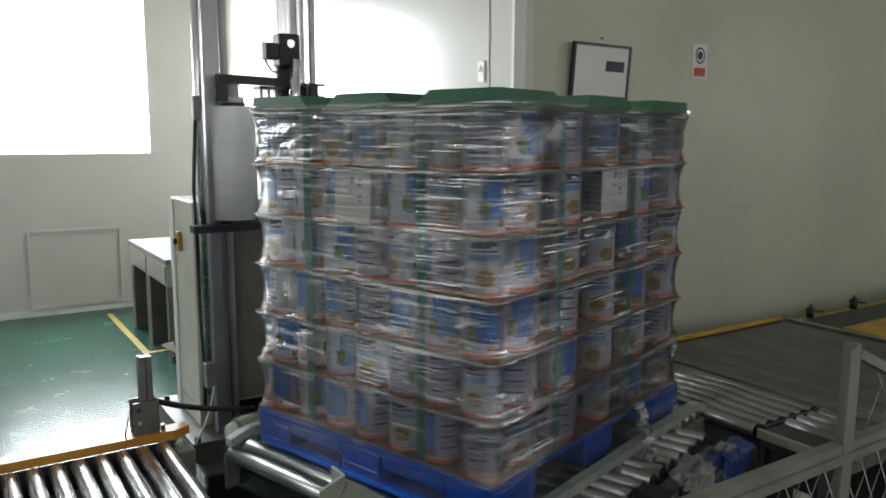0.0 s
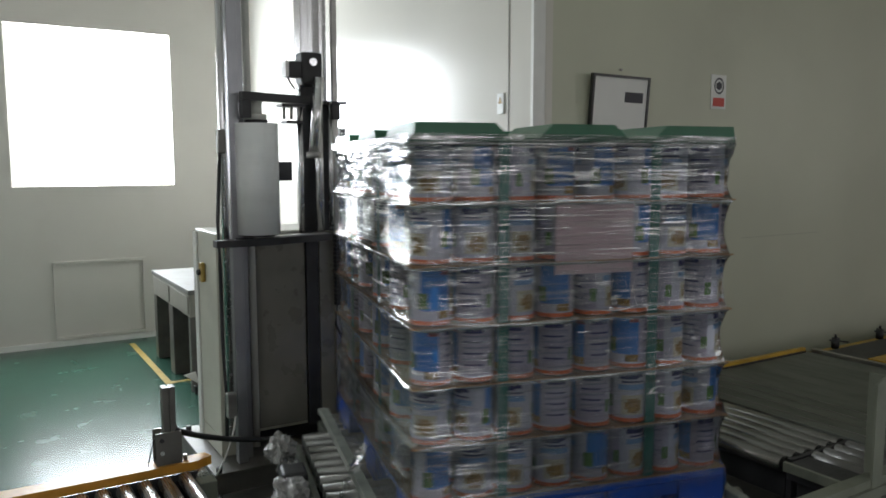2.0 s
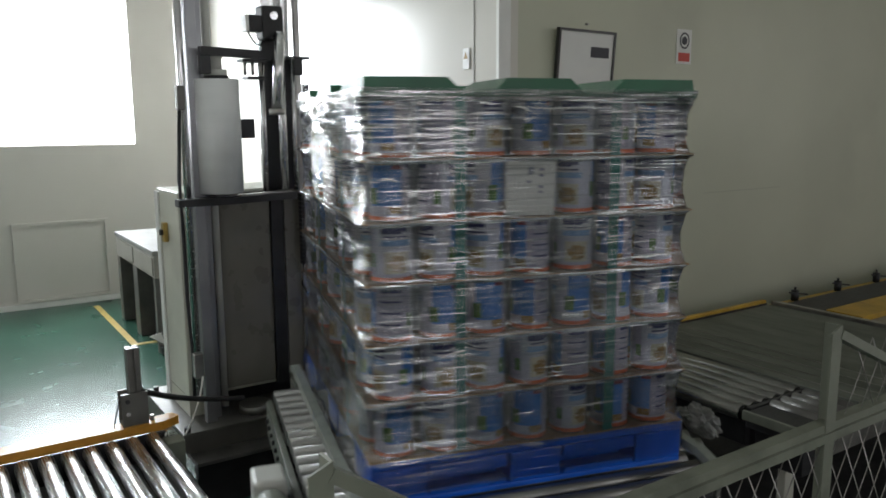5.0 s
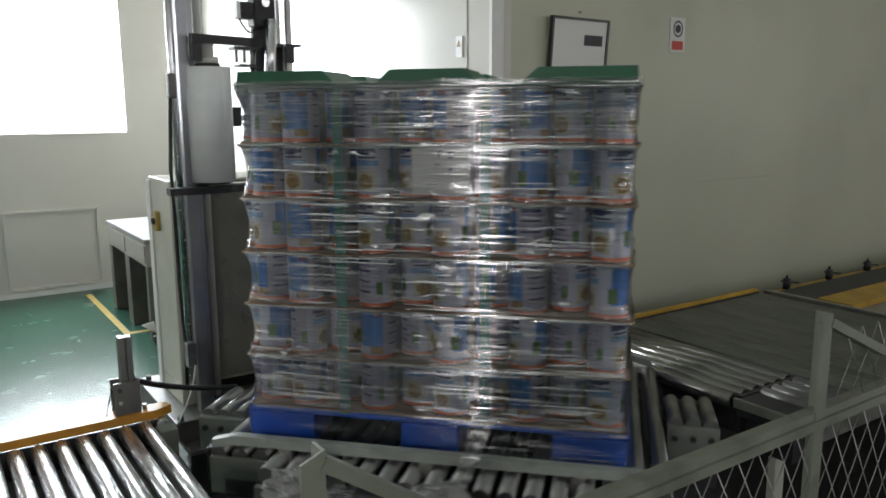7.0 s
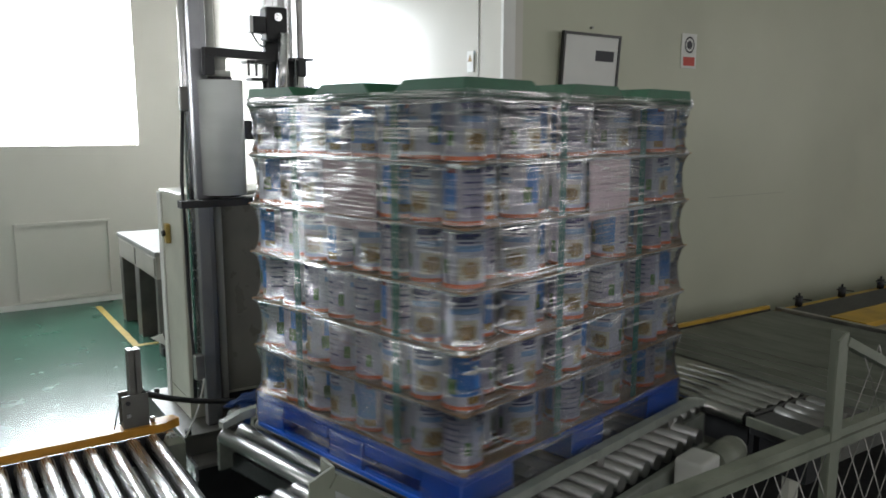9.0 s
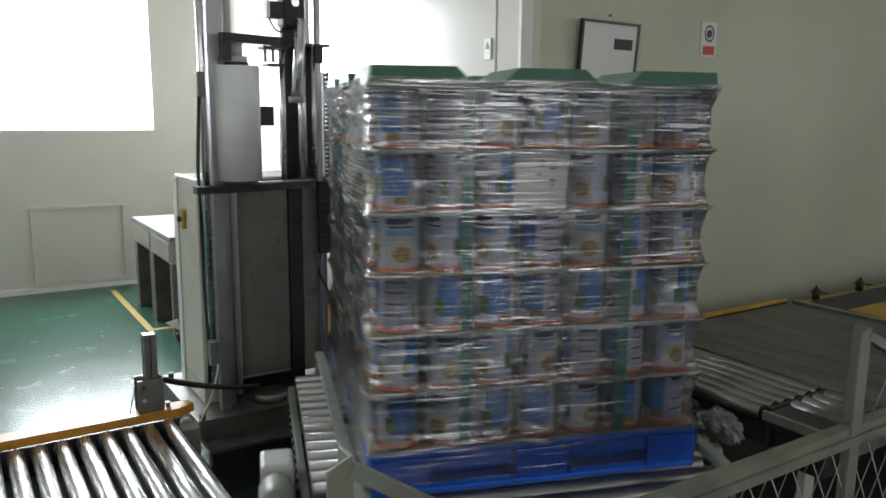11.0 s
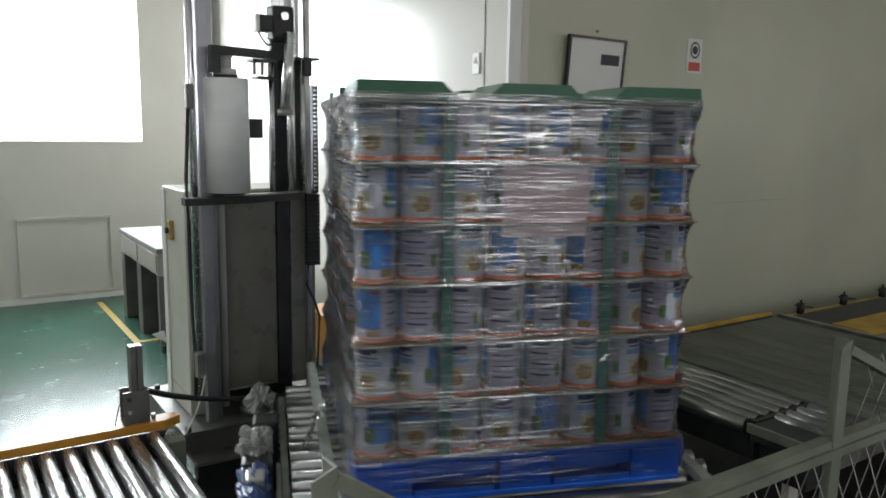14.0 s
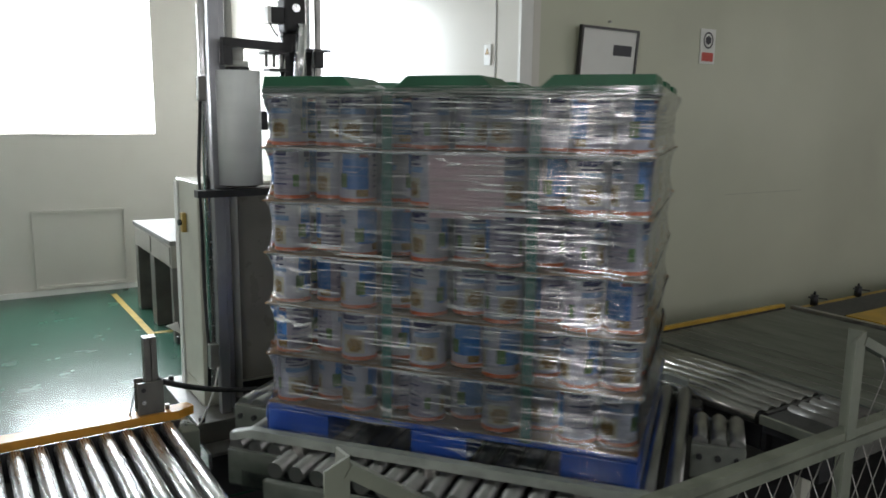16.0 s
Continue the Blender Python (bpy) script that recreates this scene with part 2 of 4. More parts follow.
def pane_material():
    m = bpy.data.materials.new("frosted_window_pane")
    m.use_nodes = True
    n, l = m.node_tree.nodes, m.node_tree.links
    n.remove(n["Principled BSDF"])
    em = n.new("ShaderNodeEmission")
    em.inputs[0].default_value, em.inputs[1].default_value = (0.95, 0.98, 1.0, 1), 6.0
    l.new(em.outputs[0], n["Material Output"].inputs[0])
    return m


M_DAY = pane_material()


# ---- mesh helpers ----
def box(bm, x0, x1, y0, y1, z0, z1, bevel=0.0, m=None):
    vs = [bm.verts.new((x, y, z)) for x in (x0, x1) for y in (y0, y1) for z in (z0, z1)]
    fs = [bm.faces.new([vs[i] for i in q]) for q in
          ((0, 1, 3, 2), (4, 6, 7, 5), (0, 4, 5, 1), (2, 3, 7, 6), (0, 2, 6, 4), (1, 5, 7, 3))]
    if bevel:
        es = list({e for f in fs for e in f.edges})
        r = bmesh.ops.bevel(bm, geom=es, offset=bevel, segments=2, affect="EDGES", profile=0.5)
        vs = [v for v in {v for f in r["faces"] for v in f.verts} | {v for v in vs if v.is_valid}]
    if m is not None:
        bmesh.ops.transform(bm, matrix=m, verts=[v for v in vs if v.is_valid])
    return bm


def cyl(bm, p, q, r, seg=16, r2=None, smooth=True):
    p, q = Vector(p), Vector(q)
    d = q - p
    m = Matrix.Translation((p + q) / 2) @ d.to_track_quat("Z", "Y").to_matrix().to_4x4()
    out = bmesh.ops.create_cone(bm, cap_ends=True, segments=seg, radius1=r, radius2=r if r2 is None else r2, depth=d.length, matrix=m)
    if smooth:
        for f in {f for v in out["verts"] for f in v.link_faces}:
            f.smooth = len(f.verts) == 4
    return bm


def tube(bm, pts, r, seg=8):
    """A round tube along points."""
    pts = [Vector(p) for p in pts]
    rings = []
    for i, p in enumerate(pts):
        d = (pts[min(i + 1, len(pts) - 1)] - pts[max(i - 1, 0)]).normalized()
        q = d.to_track_quat("Z", "Y")
        rings.append([bm.verts.new(p + q @ Vector((math.cos(a) * r, math.sin(a) * r, 0))) for a in
                      [2 * math.pi * k / seg for k in range(seg)]])
    for a, b in zip(rings, rings[1:]):
        for k in range(seg):
            f = bm.faces.new((a[k], a[(k + 1) % seg], b[(k + 1) % seg], b[k]))
            f.smooth = True
    bm.faces.new(rings[0][::-1])
    bm.faces.new(rings[-1])
    return bm


def arc(p, c, q, n=14):
    """Points of a hanging curve from p to q through the control point c."""
    p, c, q = Vector(p), Vector(c), Vector(q)
    return [(1 - s) ** 2 * p + 2 * s * (1 - s) * c + s * s * q for s in [i / n for i in range(n + 1)]]


def prism(bm, outline, axis, a, b):
    """Extrudes an outline (pairs in the two other axes) along an axis from a to b."""
    def at(u, v, w):
        return {"x": (w, u, v), "y": (u, w, v), "z": (u, v, w)}[axis]
    lo = [bm.verts.new(at(u, v, a)) for u, v in outline]
    hi = [bm.verts.new(at(u, v, b)) for u, v in outline]
    n = len(outline)
    for i in range(n):
        bm.faces.new((lo[i], lo[(i + 1) % n], hi[(i + 1) % n], hi[i]))
    bm.faces.new(lo[::-1])
    bm.faces.new(hi)
    bmesh.ops.recalc_face_normals(bm, faces=bm.faces)
    return bm


def mesh_of(name, bm, mats):
    me = bpy.data.meshes.new(name)
    bmesh.ops.recalc_face_normals(bm, faces=bm.faces)
    bm.to_mesh(me)
    bm.free()
    for m in mats if isinstance(mats, (list, tuple)) else [mats]:
        me.materials.append(m)
    return me


def part(name, bm, mat, parent, label=""):
    ob = new(name, mesh_of(name, bm, mat))
    ob.parent = parent
    return tagged(ob, label)


def share(name, me, parent, m, label=""):
    ob = new(name, me)
    ob.parent = parent
    ob.matrix_basis = m
    return tagged(ob, label)


def thing(name, label, category, m=None, group="", kind=""):
    ob = new(name)
    ob.empty_display_size = 0.1
    if m is not None:
        ob.matrix_basis = m
    return tagged(ob, label, category, group, kind)


def setting(name, bm, mat, label, category):
    return tagged(new(name, mesh_of(name, bm, mat)), label, category, kind="structure")


B = bmesh.new

# ---- the hall ----
WX, WY, NY, TOP = 0.85, 0.93, 5.52, 5.0
setting("floor", box(B(), -8, 12, -8.6, 5.8, -0.2, 0), M_FLOOR, "glossy worn green epoxy factory floor", "floor")
bm = B()  # north wall with two window openings
for a, b in ((-8, -7.08), (-5.32, -1.27), (0.10, WX)):
    box(bm, a, b, NY, NY + 0.25, 1.455, 2.86)
box(bm, -8, WX, NY, NY + 0.25, 0, 1.455)
box(bm, -8, WX, NY, NY + 0.25, 2.86, TOP)
setting("wall_north", bm, M_WALL, "cream painted wall with a bright window", "wall")
setting("wall_side", box(B(), WX, WX + 0.12, WY, NY + 0.25, 0, TOP), M_PANEL, "glossy cream sandwich-panel wall mirroring the window", "wall")
setting("wall_front", box(B(), WX + 0.12, 12, WY, WY + 0.12, 0, TOP), M_WALLG, "dull cream painted wall beside the conveyor", "wall")
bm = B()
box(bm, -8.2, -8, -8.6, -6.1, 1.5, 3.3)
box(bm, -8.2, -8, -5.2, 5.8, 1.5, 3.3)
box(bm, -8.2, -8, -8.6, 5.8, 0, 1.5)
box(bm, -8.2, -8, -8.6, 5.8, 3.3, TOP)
setting("wall_west", bm, M_WALL, "plain cream hall wall with one assumed window", "wall")
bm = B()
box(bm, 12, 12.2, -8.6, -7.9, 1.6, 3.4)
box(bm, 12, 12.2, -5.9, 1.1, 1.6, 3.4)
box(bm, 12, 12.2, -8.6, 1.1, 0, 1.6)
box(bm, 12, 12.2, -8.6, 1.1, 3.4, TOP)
setting("wall_east", bm, M_WALL, "plain cream hall wall with one assumed window", "wall")
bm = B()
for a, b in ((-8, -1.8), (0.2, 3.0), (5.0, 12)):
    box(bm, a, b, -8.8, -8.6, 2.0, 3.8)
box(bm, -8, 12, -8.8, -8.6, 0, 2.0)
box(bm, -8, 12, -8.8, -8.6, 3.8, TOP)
setting("wall_south", bm, M_WALL, "plain cream hall wall with two added windows", "wall")
setting("ceiling", box(B(), -8.2, 12.2, -8.8, 5.8, TOP, TOP + 0.2), M_CEIL, "plain white factory ceiling", "ceiling")
# the second window is out of view, placed from highlights on the film
for k, (x0, x1) in enumerate(((-1.27, 0.10), (-7.08, -5.32))):
    win = thing("window_%d" % (k + 1), "overexposed bright window with thin white frame", "window", kind="structure")
    bm = B()
    for a in ((x0, x0 + 0.035, 1.455, 2.86), (x1 - 0.035, x1, 1.455, 2.86), (x0 + 0.035, x1 - 0.035, 1.455, 1.49), (x0 + 0.035, x1 - 0.035, 2.825, 2.86)):
        box(bm, a[0], a[1], NY + 0.1, NY + 0.15, a[2], a[3])
    part("window_frame", bm, M_TRIM, win)
    part("pane", box(B(), x0 + 0.035, x1 - 0.035, NY + 0.12, NY + 0.126, 1.49, 2.825), M_DAY, win, "glaring white daylight pane")
# unseen windows assumed in the west, east and south walls to hold the fill
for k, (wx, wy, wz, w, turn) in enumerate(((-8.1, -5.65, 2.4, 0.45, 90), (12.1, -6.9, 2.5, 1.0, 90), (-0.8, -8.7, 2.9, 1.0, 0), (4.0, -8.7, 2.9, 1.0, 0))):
    win = thing("window_%d" % (k + 3), "assumed unseen hall window with white frame", "window", pose(wx, wy, wz, 0, 0, turn), kind="structure")
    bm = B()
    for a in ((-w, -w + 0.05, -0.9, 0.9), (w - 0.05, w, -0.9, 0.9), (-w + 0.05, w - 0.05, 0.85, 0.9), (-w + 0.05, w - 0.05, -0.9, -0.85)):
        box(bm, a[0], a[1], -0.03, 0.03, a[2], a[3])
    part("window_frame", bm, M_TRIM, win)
bm = B()
box(bm, -8, WX, NY - 0.018, NY - 0.001, 0, 0.05)
setting("baseboard", bm, M_TRIM, "white baseboard along the wall foot", "baseboard")
bm = B()  # moulded panel on the north wall
for a in ((-0.99, -0.965, 0.06, 0.775), (-0.225, -0.20, 0.06, 0.775), (-0.965, -0.225, 0.75, 0.775), (-0.965, -0.225, 0.06, 0.085)):
    box(bm, a[0], a[1], NY - 0.025, NY - 0.001, a[2], a[3])
setting("trim_panel", bm, M_WALL, "rectangular moulding framing a wall panel", "trim")
setting("trim_corner", box(B(), WX - 0.02, WX + 0.055, WY - 0.022, WY - 0.001, 0, TOP), M_TRIM, "white corner trim of the wall panels", "trim")
setting("trim_corner_inner", box(B(), WX - 0.06, WX - 0.001, NY - 0.06, NY - 0.02, 0.06, TOP), M_TRIM, "white inner corner trim", "trim")
setting("trim_seam", box(B(), WX - 0.004, WX - 0.001, 1.137, 1.143, 0, TOP), M_GREY, "thin dark seam between wall panels", "trim")
setting("trim_wall_scratch", box(B(), 2.5, 3.3, WY - 0.002, WY - 0.0005, 1.184, 1.1865), M_SCUFF, "faint scratch line along the wall", "trim")
setting("trim_floor_line", box(box(B(), -0.41, -0.36, 3.74, 5.3, 0.0, 0.003), -0.36, 0.6, 3.74, 3.79, 0.0, 0.003), M_LINE,
        "worn yellow floor marking line", "floor marking")


# ---- things on the walls ----
def picture_frame():
    t = thing("picture_frame", "black-framed notice with white sheet on the wall", "picture", pose(1.405, WY - 0.03, 1.885, 4, 0.6, 0))
    bm = B()
    w, h, f = 0.207, 0.23, 0.013
    for a in ((-w, -w + f, -h, h), (w - f, w, -h, h), (-w + f, w - f, h - f, h), (-w + f, w - f, -h, -h + f)):
        box(bm, a[0], a[1], -0.012, 0.012, a[2], a[3])
    part("frame", bm, M_FRAMEBLACK, t)
    part("sheet", box(B(), -w + f, w - f, -0.004, 0.008, -h + f, h - f), M_PAPER, t, "white printed sheet")
    part("print", box(B(), 0.03, 0.165, -0.006, -0.0045, 0.09, 0.145), M_INK, t, "dark printed photo strip")
    part("hook", cyl(B(), (0, 0.0, h + 0.03), (0, 0.02, h + 0.03), 0.006, 8), M_STEEL, t)


def sign():
    t = thing("safety_sign", "white wall sign with round symbol and red panel", "sign", pose(2.235, WY - 0.004, 2.07))
    part("plate", box(B(), -0.065, 0.065, -0.003, 0.003, -0.1, 0.1), M_PAPER, t)
    bm = B()
    for k in range(24):
        a, b = 2 * math.pi * k / 24, 2 * math.pi * (k + 1) / 24
        q = [bm.verts.new((math.cos(c) * r * 0.9, -0.005, 0.035 + math.sin(c) * r)) for c, r in ((a, 0.048), (b, 0.048), (b, 0.038), (a, 0.038))]
        bm.faces.new(q)
    part("ring", bm, M_INK, t)
    part("symbol", cyl(B(), (0, -0.0035, 0.035), (0, -0.0055, 0.035), 0.026, 6, smooth=False), M_INK, t)
    part("text_panel", box(B(), -0.05, 0.05, -0.005, -0.0032, -0.085, -0.035), M_RED, t)


def wall_switch():
    t = thing("wall_switch", "small cream switch plate with triangle mark", "switch", pose(WX - 0.006, 1.205, 1.965))
    part("plate", box(B(), -0.002, 0.004, -0.03, 0.03, -0.055, 0.055, 0.003), M_TRIM, t)
    part("mark", prism(B(), [(-0.018, 0.0), (0.018, 0.0), (0.0, 0.035)], "x", -0.0045, -0.0025), M_CANGOLD, t, "yellow warning triangle")


picture_frame()
sign()
wall_switch()


# ---- the turntable and the load, which turn together ----
ZT = 0.58


def pallet_load():
    load = thing("pallet_load", "film-wrapped pallet of printed tins under a green tray", "pallet load", pose(0, 0, ZT))
    OX, OY = -0.005, 0.008
    LX, LY, HP, HL, D = 0.594, 0.494, 0.13, 0.1651, 0.1236
    # blue plastic pallet: deck boards, nine blocks, bottom runners
    pal = part("pallet", box(B(), OX - LX, OX + LX, OY - LY, OY + LY, HP - 0.022, HP, 0.005), M_BLUE, load, "blue plastic pallet with open fork slots")
    for i, (bx, bw) in enumerate(((-LX + 0.11, 0.11), (0, 0.09), (LX - 0.11, 0.11))):
        for by, bh in ((-LY + 0.08, 0.08), (0, 0.08), (LY - 0.08, 0.08)):
            part("block", box(B(), OX + bx - bw, OX + bx + bw, OY + by - bh, OY + by + bh, 0.018, HP - 0.023, 0.004), M_BLUE, pal)
    for bx in (-LX + 0.06, 0, LX - 0.06):
        part("runner", box(B(), OX + bx - 0.06, OX + bx + 0.06, OY - LY, OY + LY, 0.0, 0.0175, 0.004), M_BLUE, pal)
    for bx in (-LX + 0.012, LX - 0.012):
        for by in (-0.21, 0.21):
            part("skirt", box(B(), OX + bx - 0.011, OX + bx + 0.011, OY + by - 0.118, OY + by + 0.118, HP - 0.062, HP - 0.023, 0.003), M_BLUE, pal)
            part("skirt", box(B(), OX + bx - 0.011, OX + bx + 0.011, OY + by - 0.118, OY + by + 0.118, 0.018, 0.036, 0.003), M_BLUE, pal)
            # backing added inside the fork slots so that they look dark
            part("rib", box(B(), OX + bx * 0.86 - 0.01, OX + bx * 0.86 + 0.01, OY + by - 0.118, OY + by + 0.118, 0.018, HP - 0.023), M_BLUE, pal)
    # the tin: body with printed panels, rims and lid
    seg, R = 36, 0.0578
    H = HL - 0.005
    bands = 30
    zs = [H * i / bands for i in range(bands + 1)]
    bm = B()
    rings = []
    for i, z in enumerate(zs):
        r = R if i in (0, 1, bands - 1, bands) else R - 0.0018
        rings.append([bm.verts.new((math.cos(2 * math.pi * k / seg) * r, math.sin(2 * math.pi * k / seg) * r, z)) for k in range(seg)])

    def paint(i, s):
        """The print of the tin by height band and by sector: front, blue panel, text panel."""
        v, s = (i + 0.5) / bands, s * 24 / seg
        if i == 0 or i == bands - 2:
            return 8
        if i == bands - 1:
            return 9
        if i < 4:
            return 7 if i < 3 else 0
        if s < 9:
            if v > 0.83 and 1 <= s <= 6 - (v < 0.87):
                return 4
            if 0.64 < v < 0.75 and 1 <= s <= 7:
                return 3
            if 0.775 < v < 0.81 and 2 <= s <= 6:
                return 4
            if ((s - 4.2) / 1.7) ** 2 + ((v - 0.33) / 0.14) ** 2 < 1:
                return 5
            return 10 if 0.16 < v < 0.52 and 2 <= s <= 6 else 0
        if s < 16:
            if 0.3 < v < 0.56 and 9 <= s < 11:
                return 6
            if v > 0.88 and s >= 14:
                return 11
            if v < 0.27 and s >= 13:
                return 5
            return 2 if 0.25 < v < 0.92 and s >= 10 else 0
        if 0.26 < v < 0.5 and s >= 22.6:
            return 6
        if v > 0.85 and 17 <= s <= 21:
            return 4
        if i % 3 == 0 and 0.3 < v < 0.84 and 17 <= s <= 22 - (i % 2):
            return 4 if i % 2 else 12
        return 1
    for i in range(len(zs) - 1):
        for k in range(seg):
            f = bm.faces.new((rings[i][k], rings[i][(k + 1) % seg], rings[i + 1][(k + 1) % seg], rings[i + 1][k]))
            f.smooth, f.material_index = True, paint(i, k)
    f = bm.faces.new(rings[-1])
    f.material_index = 9
    bm.faces.new(rings[0][::-1]).material_index = 8
    tin = mesh_of("tin", bm, [M_CANWHITE, M_CANLILAC, M_CANBLUE, M_CANSKY, M_CANNAVY, M_CANGOLD, M_CANGREEN, M_CANORANGE, M_TIN, M_LID,
                              M_CANPALE, M_CANMAROON, M_CANGREY])
    rnd = random.Random(4)
    inner = B()
    PX = 0.1168
    for layer in range(6):
        z = HP + 0.004 + layer * HL
        for c in range(10):
            count = 7 if c % 2 == 0 else 8
            for j in range(count):
                x, y = OX + (c - 4.5) * PX, OY + (j - (count - 1) / 2) * (0.137 if c == 0 else D)
                if c in (0, 9) or j in (0, count - 1):
                    out = math.degrees(math.atan2(y, x))
                    share("tin", tin, load, pose(x + rnd.uniform(-0.002, 0.002), y + rnd.uniform(-0.002, 0.002), z, 0, 0,
                                                 rnd.choice((0, 0, 0, 120, 130, 250, 240)) + rnd.uniform(-45, 45) + out - 60))
                else:
                    cyl(inner, (x, y, z), (x, y, z + H), R, 10)
    tagged(part("inner_tins", inner, M_CANWHITE, load, "tins in the middle of the stack"), kind="stuff")
    for layer in range(1, 6):
        z = HP + layer * HL
        part("cardboard_sheet", box(B(), OX - 0.592, OX + 0.592, OY - 0.501, OY + 0.501, z, z + 0.0035), M_CARD, load)
    part("cardboard_sheet", box(B(), OX - 0.591, OX + 0.591, OY - 0.499, OY + 0.499, HP + 0.0005, HP + 0.0035), M_CARD, load)
    # green tray with nine feet, upside down on the top
    zt = HP + 6 * HL
    tray = part("top_tray", box(B(), OX - 0.587, OX + 0.587, OY - 0.496, OY + 0.496, zt, zt + 0.014, 0.004), M_GREEN, load, "green plastic top tray with raised feet")
    for bx, bw in ((-0.430, 0.155), (0, 0.15), (0.430, 0.155)):
        for by, bh in ((-0.359, 0.135), (0, 0.135), (0.359, 0.135)):
            bm = B()
            lo = [bm.verts.new((OX + bx + sx * bw, OY + by + sy * bh, zt + 0.0145)) for sx, sy in ((-1, -1), (1, -1), (1, 1), (-1, 1))]
            hi = [bm.verts.new((OX + bx + sx * (bw - (0.004 if sx * bx > 0 else 0.04)), OY + by + sy * (bh - (0.004 if sy * by > 0 else 0.04)), zt + 0.051)) for sx, sy in ((-1, -1), (1, -1), (1, 1), (-1, 1))]
            for k in range(4):
                bm.faces.new((lo[k], lo[(k + 1) % 4], hi[(k + 1) % 4], hi[k]))
            bm.faces.new(hi)
            bm.faces.new(lo[::-1])
            part("foot", bm, M_GREEN, tray)
    # straps
    for sx in (-0.27, 0.17):
        for y in (-0.4945, 0.4933):
            part("strap", box(B(), OX + sx - 0.017, OX + sx + 0.017, OY + y, OY + y + 0.0012, HP - 0.01, zt), M_STRAP, load, "teal plastic strap")
    for sy in (-0.24, 0.23):
        for x in (-0.5847, 0.5835):
            part("strap", box(B(), OX + x, OX + x + 0.0012, OY + sy - 0.017, OY + sy + 0.017, HP - 0.01, zt), M_STRAP, load, "teal plastic strap")

    # paper sheets on the four sides
    def sheet(x, y, z, rz, w, h, mat, bars, label):
        s = part("paper_sheet", box(B(), -w / 2, w / 2, -0.0006, 0.0006, -h / 2, h / 2), mat, load, label)
        s.matrix_basis = pose(x, y, z, 0, rnd.uniform(-2, 2), rz)
        for bx, bz, bw, bh in bars:
            part("print_bar", box(B(), bx - bw / 2, bx + bw / 2, -0.0016, -0.0009, bz - bh / 2, bz + bh / 2), M_CANGREY, s)
    marks = [(-0.005, 0.048, 0.008, 0.022), (0.004, 0.05, 0.006, 0.02), (0.03, 0.052, 0.016, 0.008), (0.03, 0.036, 0.014, 0.007), (-0.008, 0.018, 0.014, 0.007), (0.03, 0.004, 0.014, 0.008), (0.03, -0.010, 0.012, 0.006)]
    zs = HP + 4.5 * HL
    sheet(OX - 0.5867, OY + 0.025, zs, -90, 0.15, 0.15, M_PAPER, marks, "white printed sheet under the film")
    sheet(OX + 0.04, OY - 0.4965, zs + 0.012, 0, 0.168, 0.137, M_PAPER, marks, "white printed sheet under the film")
    sheet(OX + 0.5867, OY + 0.035, zs - 0.02, 90, 0.245, 0.195, M_PINK, [], "pink paper sheet under the film")
    sheet(OX - 0.075, OY + 0.4965, zs - 0.01, 180, 0.225, 0.185, M_PINK, [], "pink paper sheet under the film")

    # the stretch film: rounded box, drawn in between the sheets, wrinkled
    def ring(hx, hy, r, n):
        pts = []
        for cx, cy, a0 in ((hx - r, hy - r, 0), (-hx + r, hy - r, 90), (-hx + r, -hy + r, 180), (hx - r, -hy + r, 270)):
            for k in range(6):
                a = radians(a0 + 90 * k / 5)
                pts.append(Vector((cx + math.cos(a) * r, cy + math.sin(a) * r, 0)))
        dense = []
        for p, q in zip(pts, pts[1:] + pts[:1]):
            m = max(1, int((q - p).length / 0.03))
            dense += [p.lerp(q, k / m) for k in range(m)]
        return dense

    def film(z0, z1, levels, off, seed, label, amp=1.0, mat=None):
        bm = B()
        rings = []
        flat = ring(0.595 + off, 0.504 + off, 0.03, 0)
        for i in range(levels + 1):
            z = z0 + (z1 - z0) * i / levels
            u = (z - HP) / HL
            wave = abs(math.sin(math.pi * u)) ** 0.6 if 0 < u < 6 else 0
            row = []
            for p in flat:
                corner = min(1, max(0, (abs(p.x) / LX + abs(p.y) / LY - 1.4) / 0.6))
                n = noise.noise(Vector((p.x * 4 + seed, p.y * 4, z * 16))) * 0.003 + noise.noise(Vector((p.x * 7, p.y * 7 + seed, z * 60))) * 0.002
                n = abs(n)
                inward = wave * (0.003 + 0.014 * corner) - n * amp
                if z > zt + 0.001:
                    inward += 0.004
                row.append(bm.verts.new((OX + p.x * (1 - inward / LX), OY + p.y * (1 - inward / LY), z)))
            rings.append(row)
        n = len(rings[0])
        for a, b in zip(rings, rings[1:]):
            for k in range(n):
                bm.faces.new((a[k], a[(k + 1) % n], b[(k + 1) % n], b[k])).smooth = True
        part("stretch_film", bm, mat or M_FILM, load, label)
    film(HP - 0.008, zt + 0.014, 96, 0.0, 7, "clear wrinkled stretch film")
    film(HP - 0.10, HP + 0.20, 56, 0.005, 3, "extra turns of film round the foot", 1.6, M_CLEARFILM)
    film(zt - 0.11, zt + 0.022, 28, 0.004, 11, "loose crumpled top edge of film", 2.4)
    # whitish film bands paint the highlights along each cardboard sheet's edge
    for layer in range(1, 6):
        z = HP + layer * HL
        film(z - 0.007, z + 0.004, 6, 0.0015, 20 + layer, "whitish film band painting the sheet-edge highlight", 2.6, M_GLINTFILM)
    # loose tail of film at the foot
    bm = B()
    rows = []
    for i in range(14):
        s = i / 13
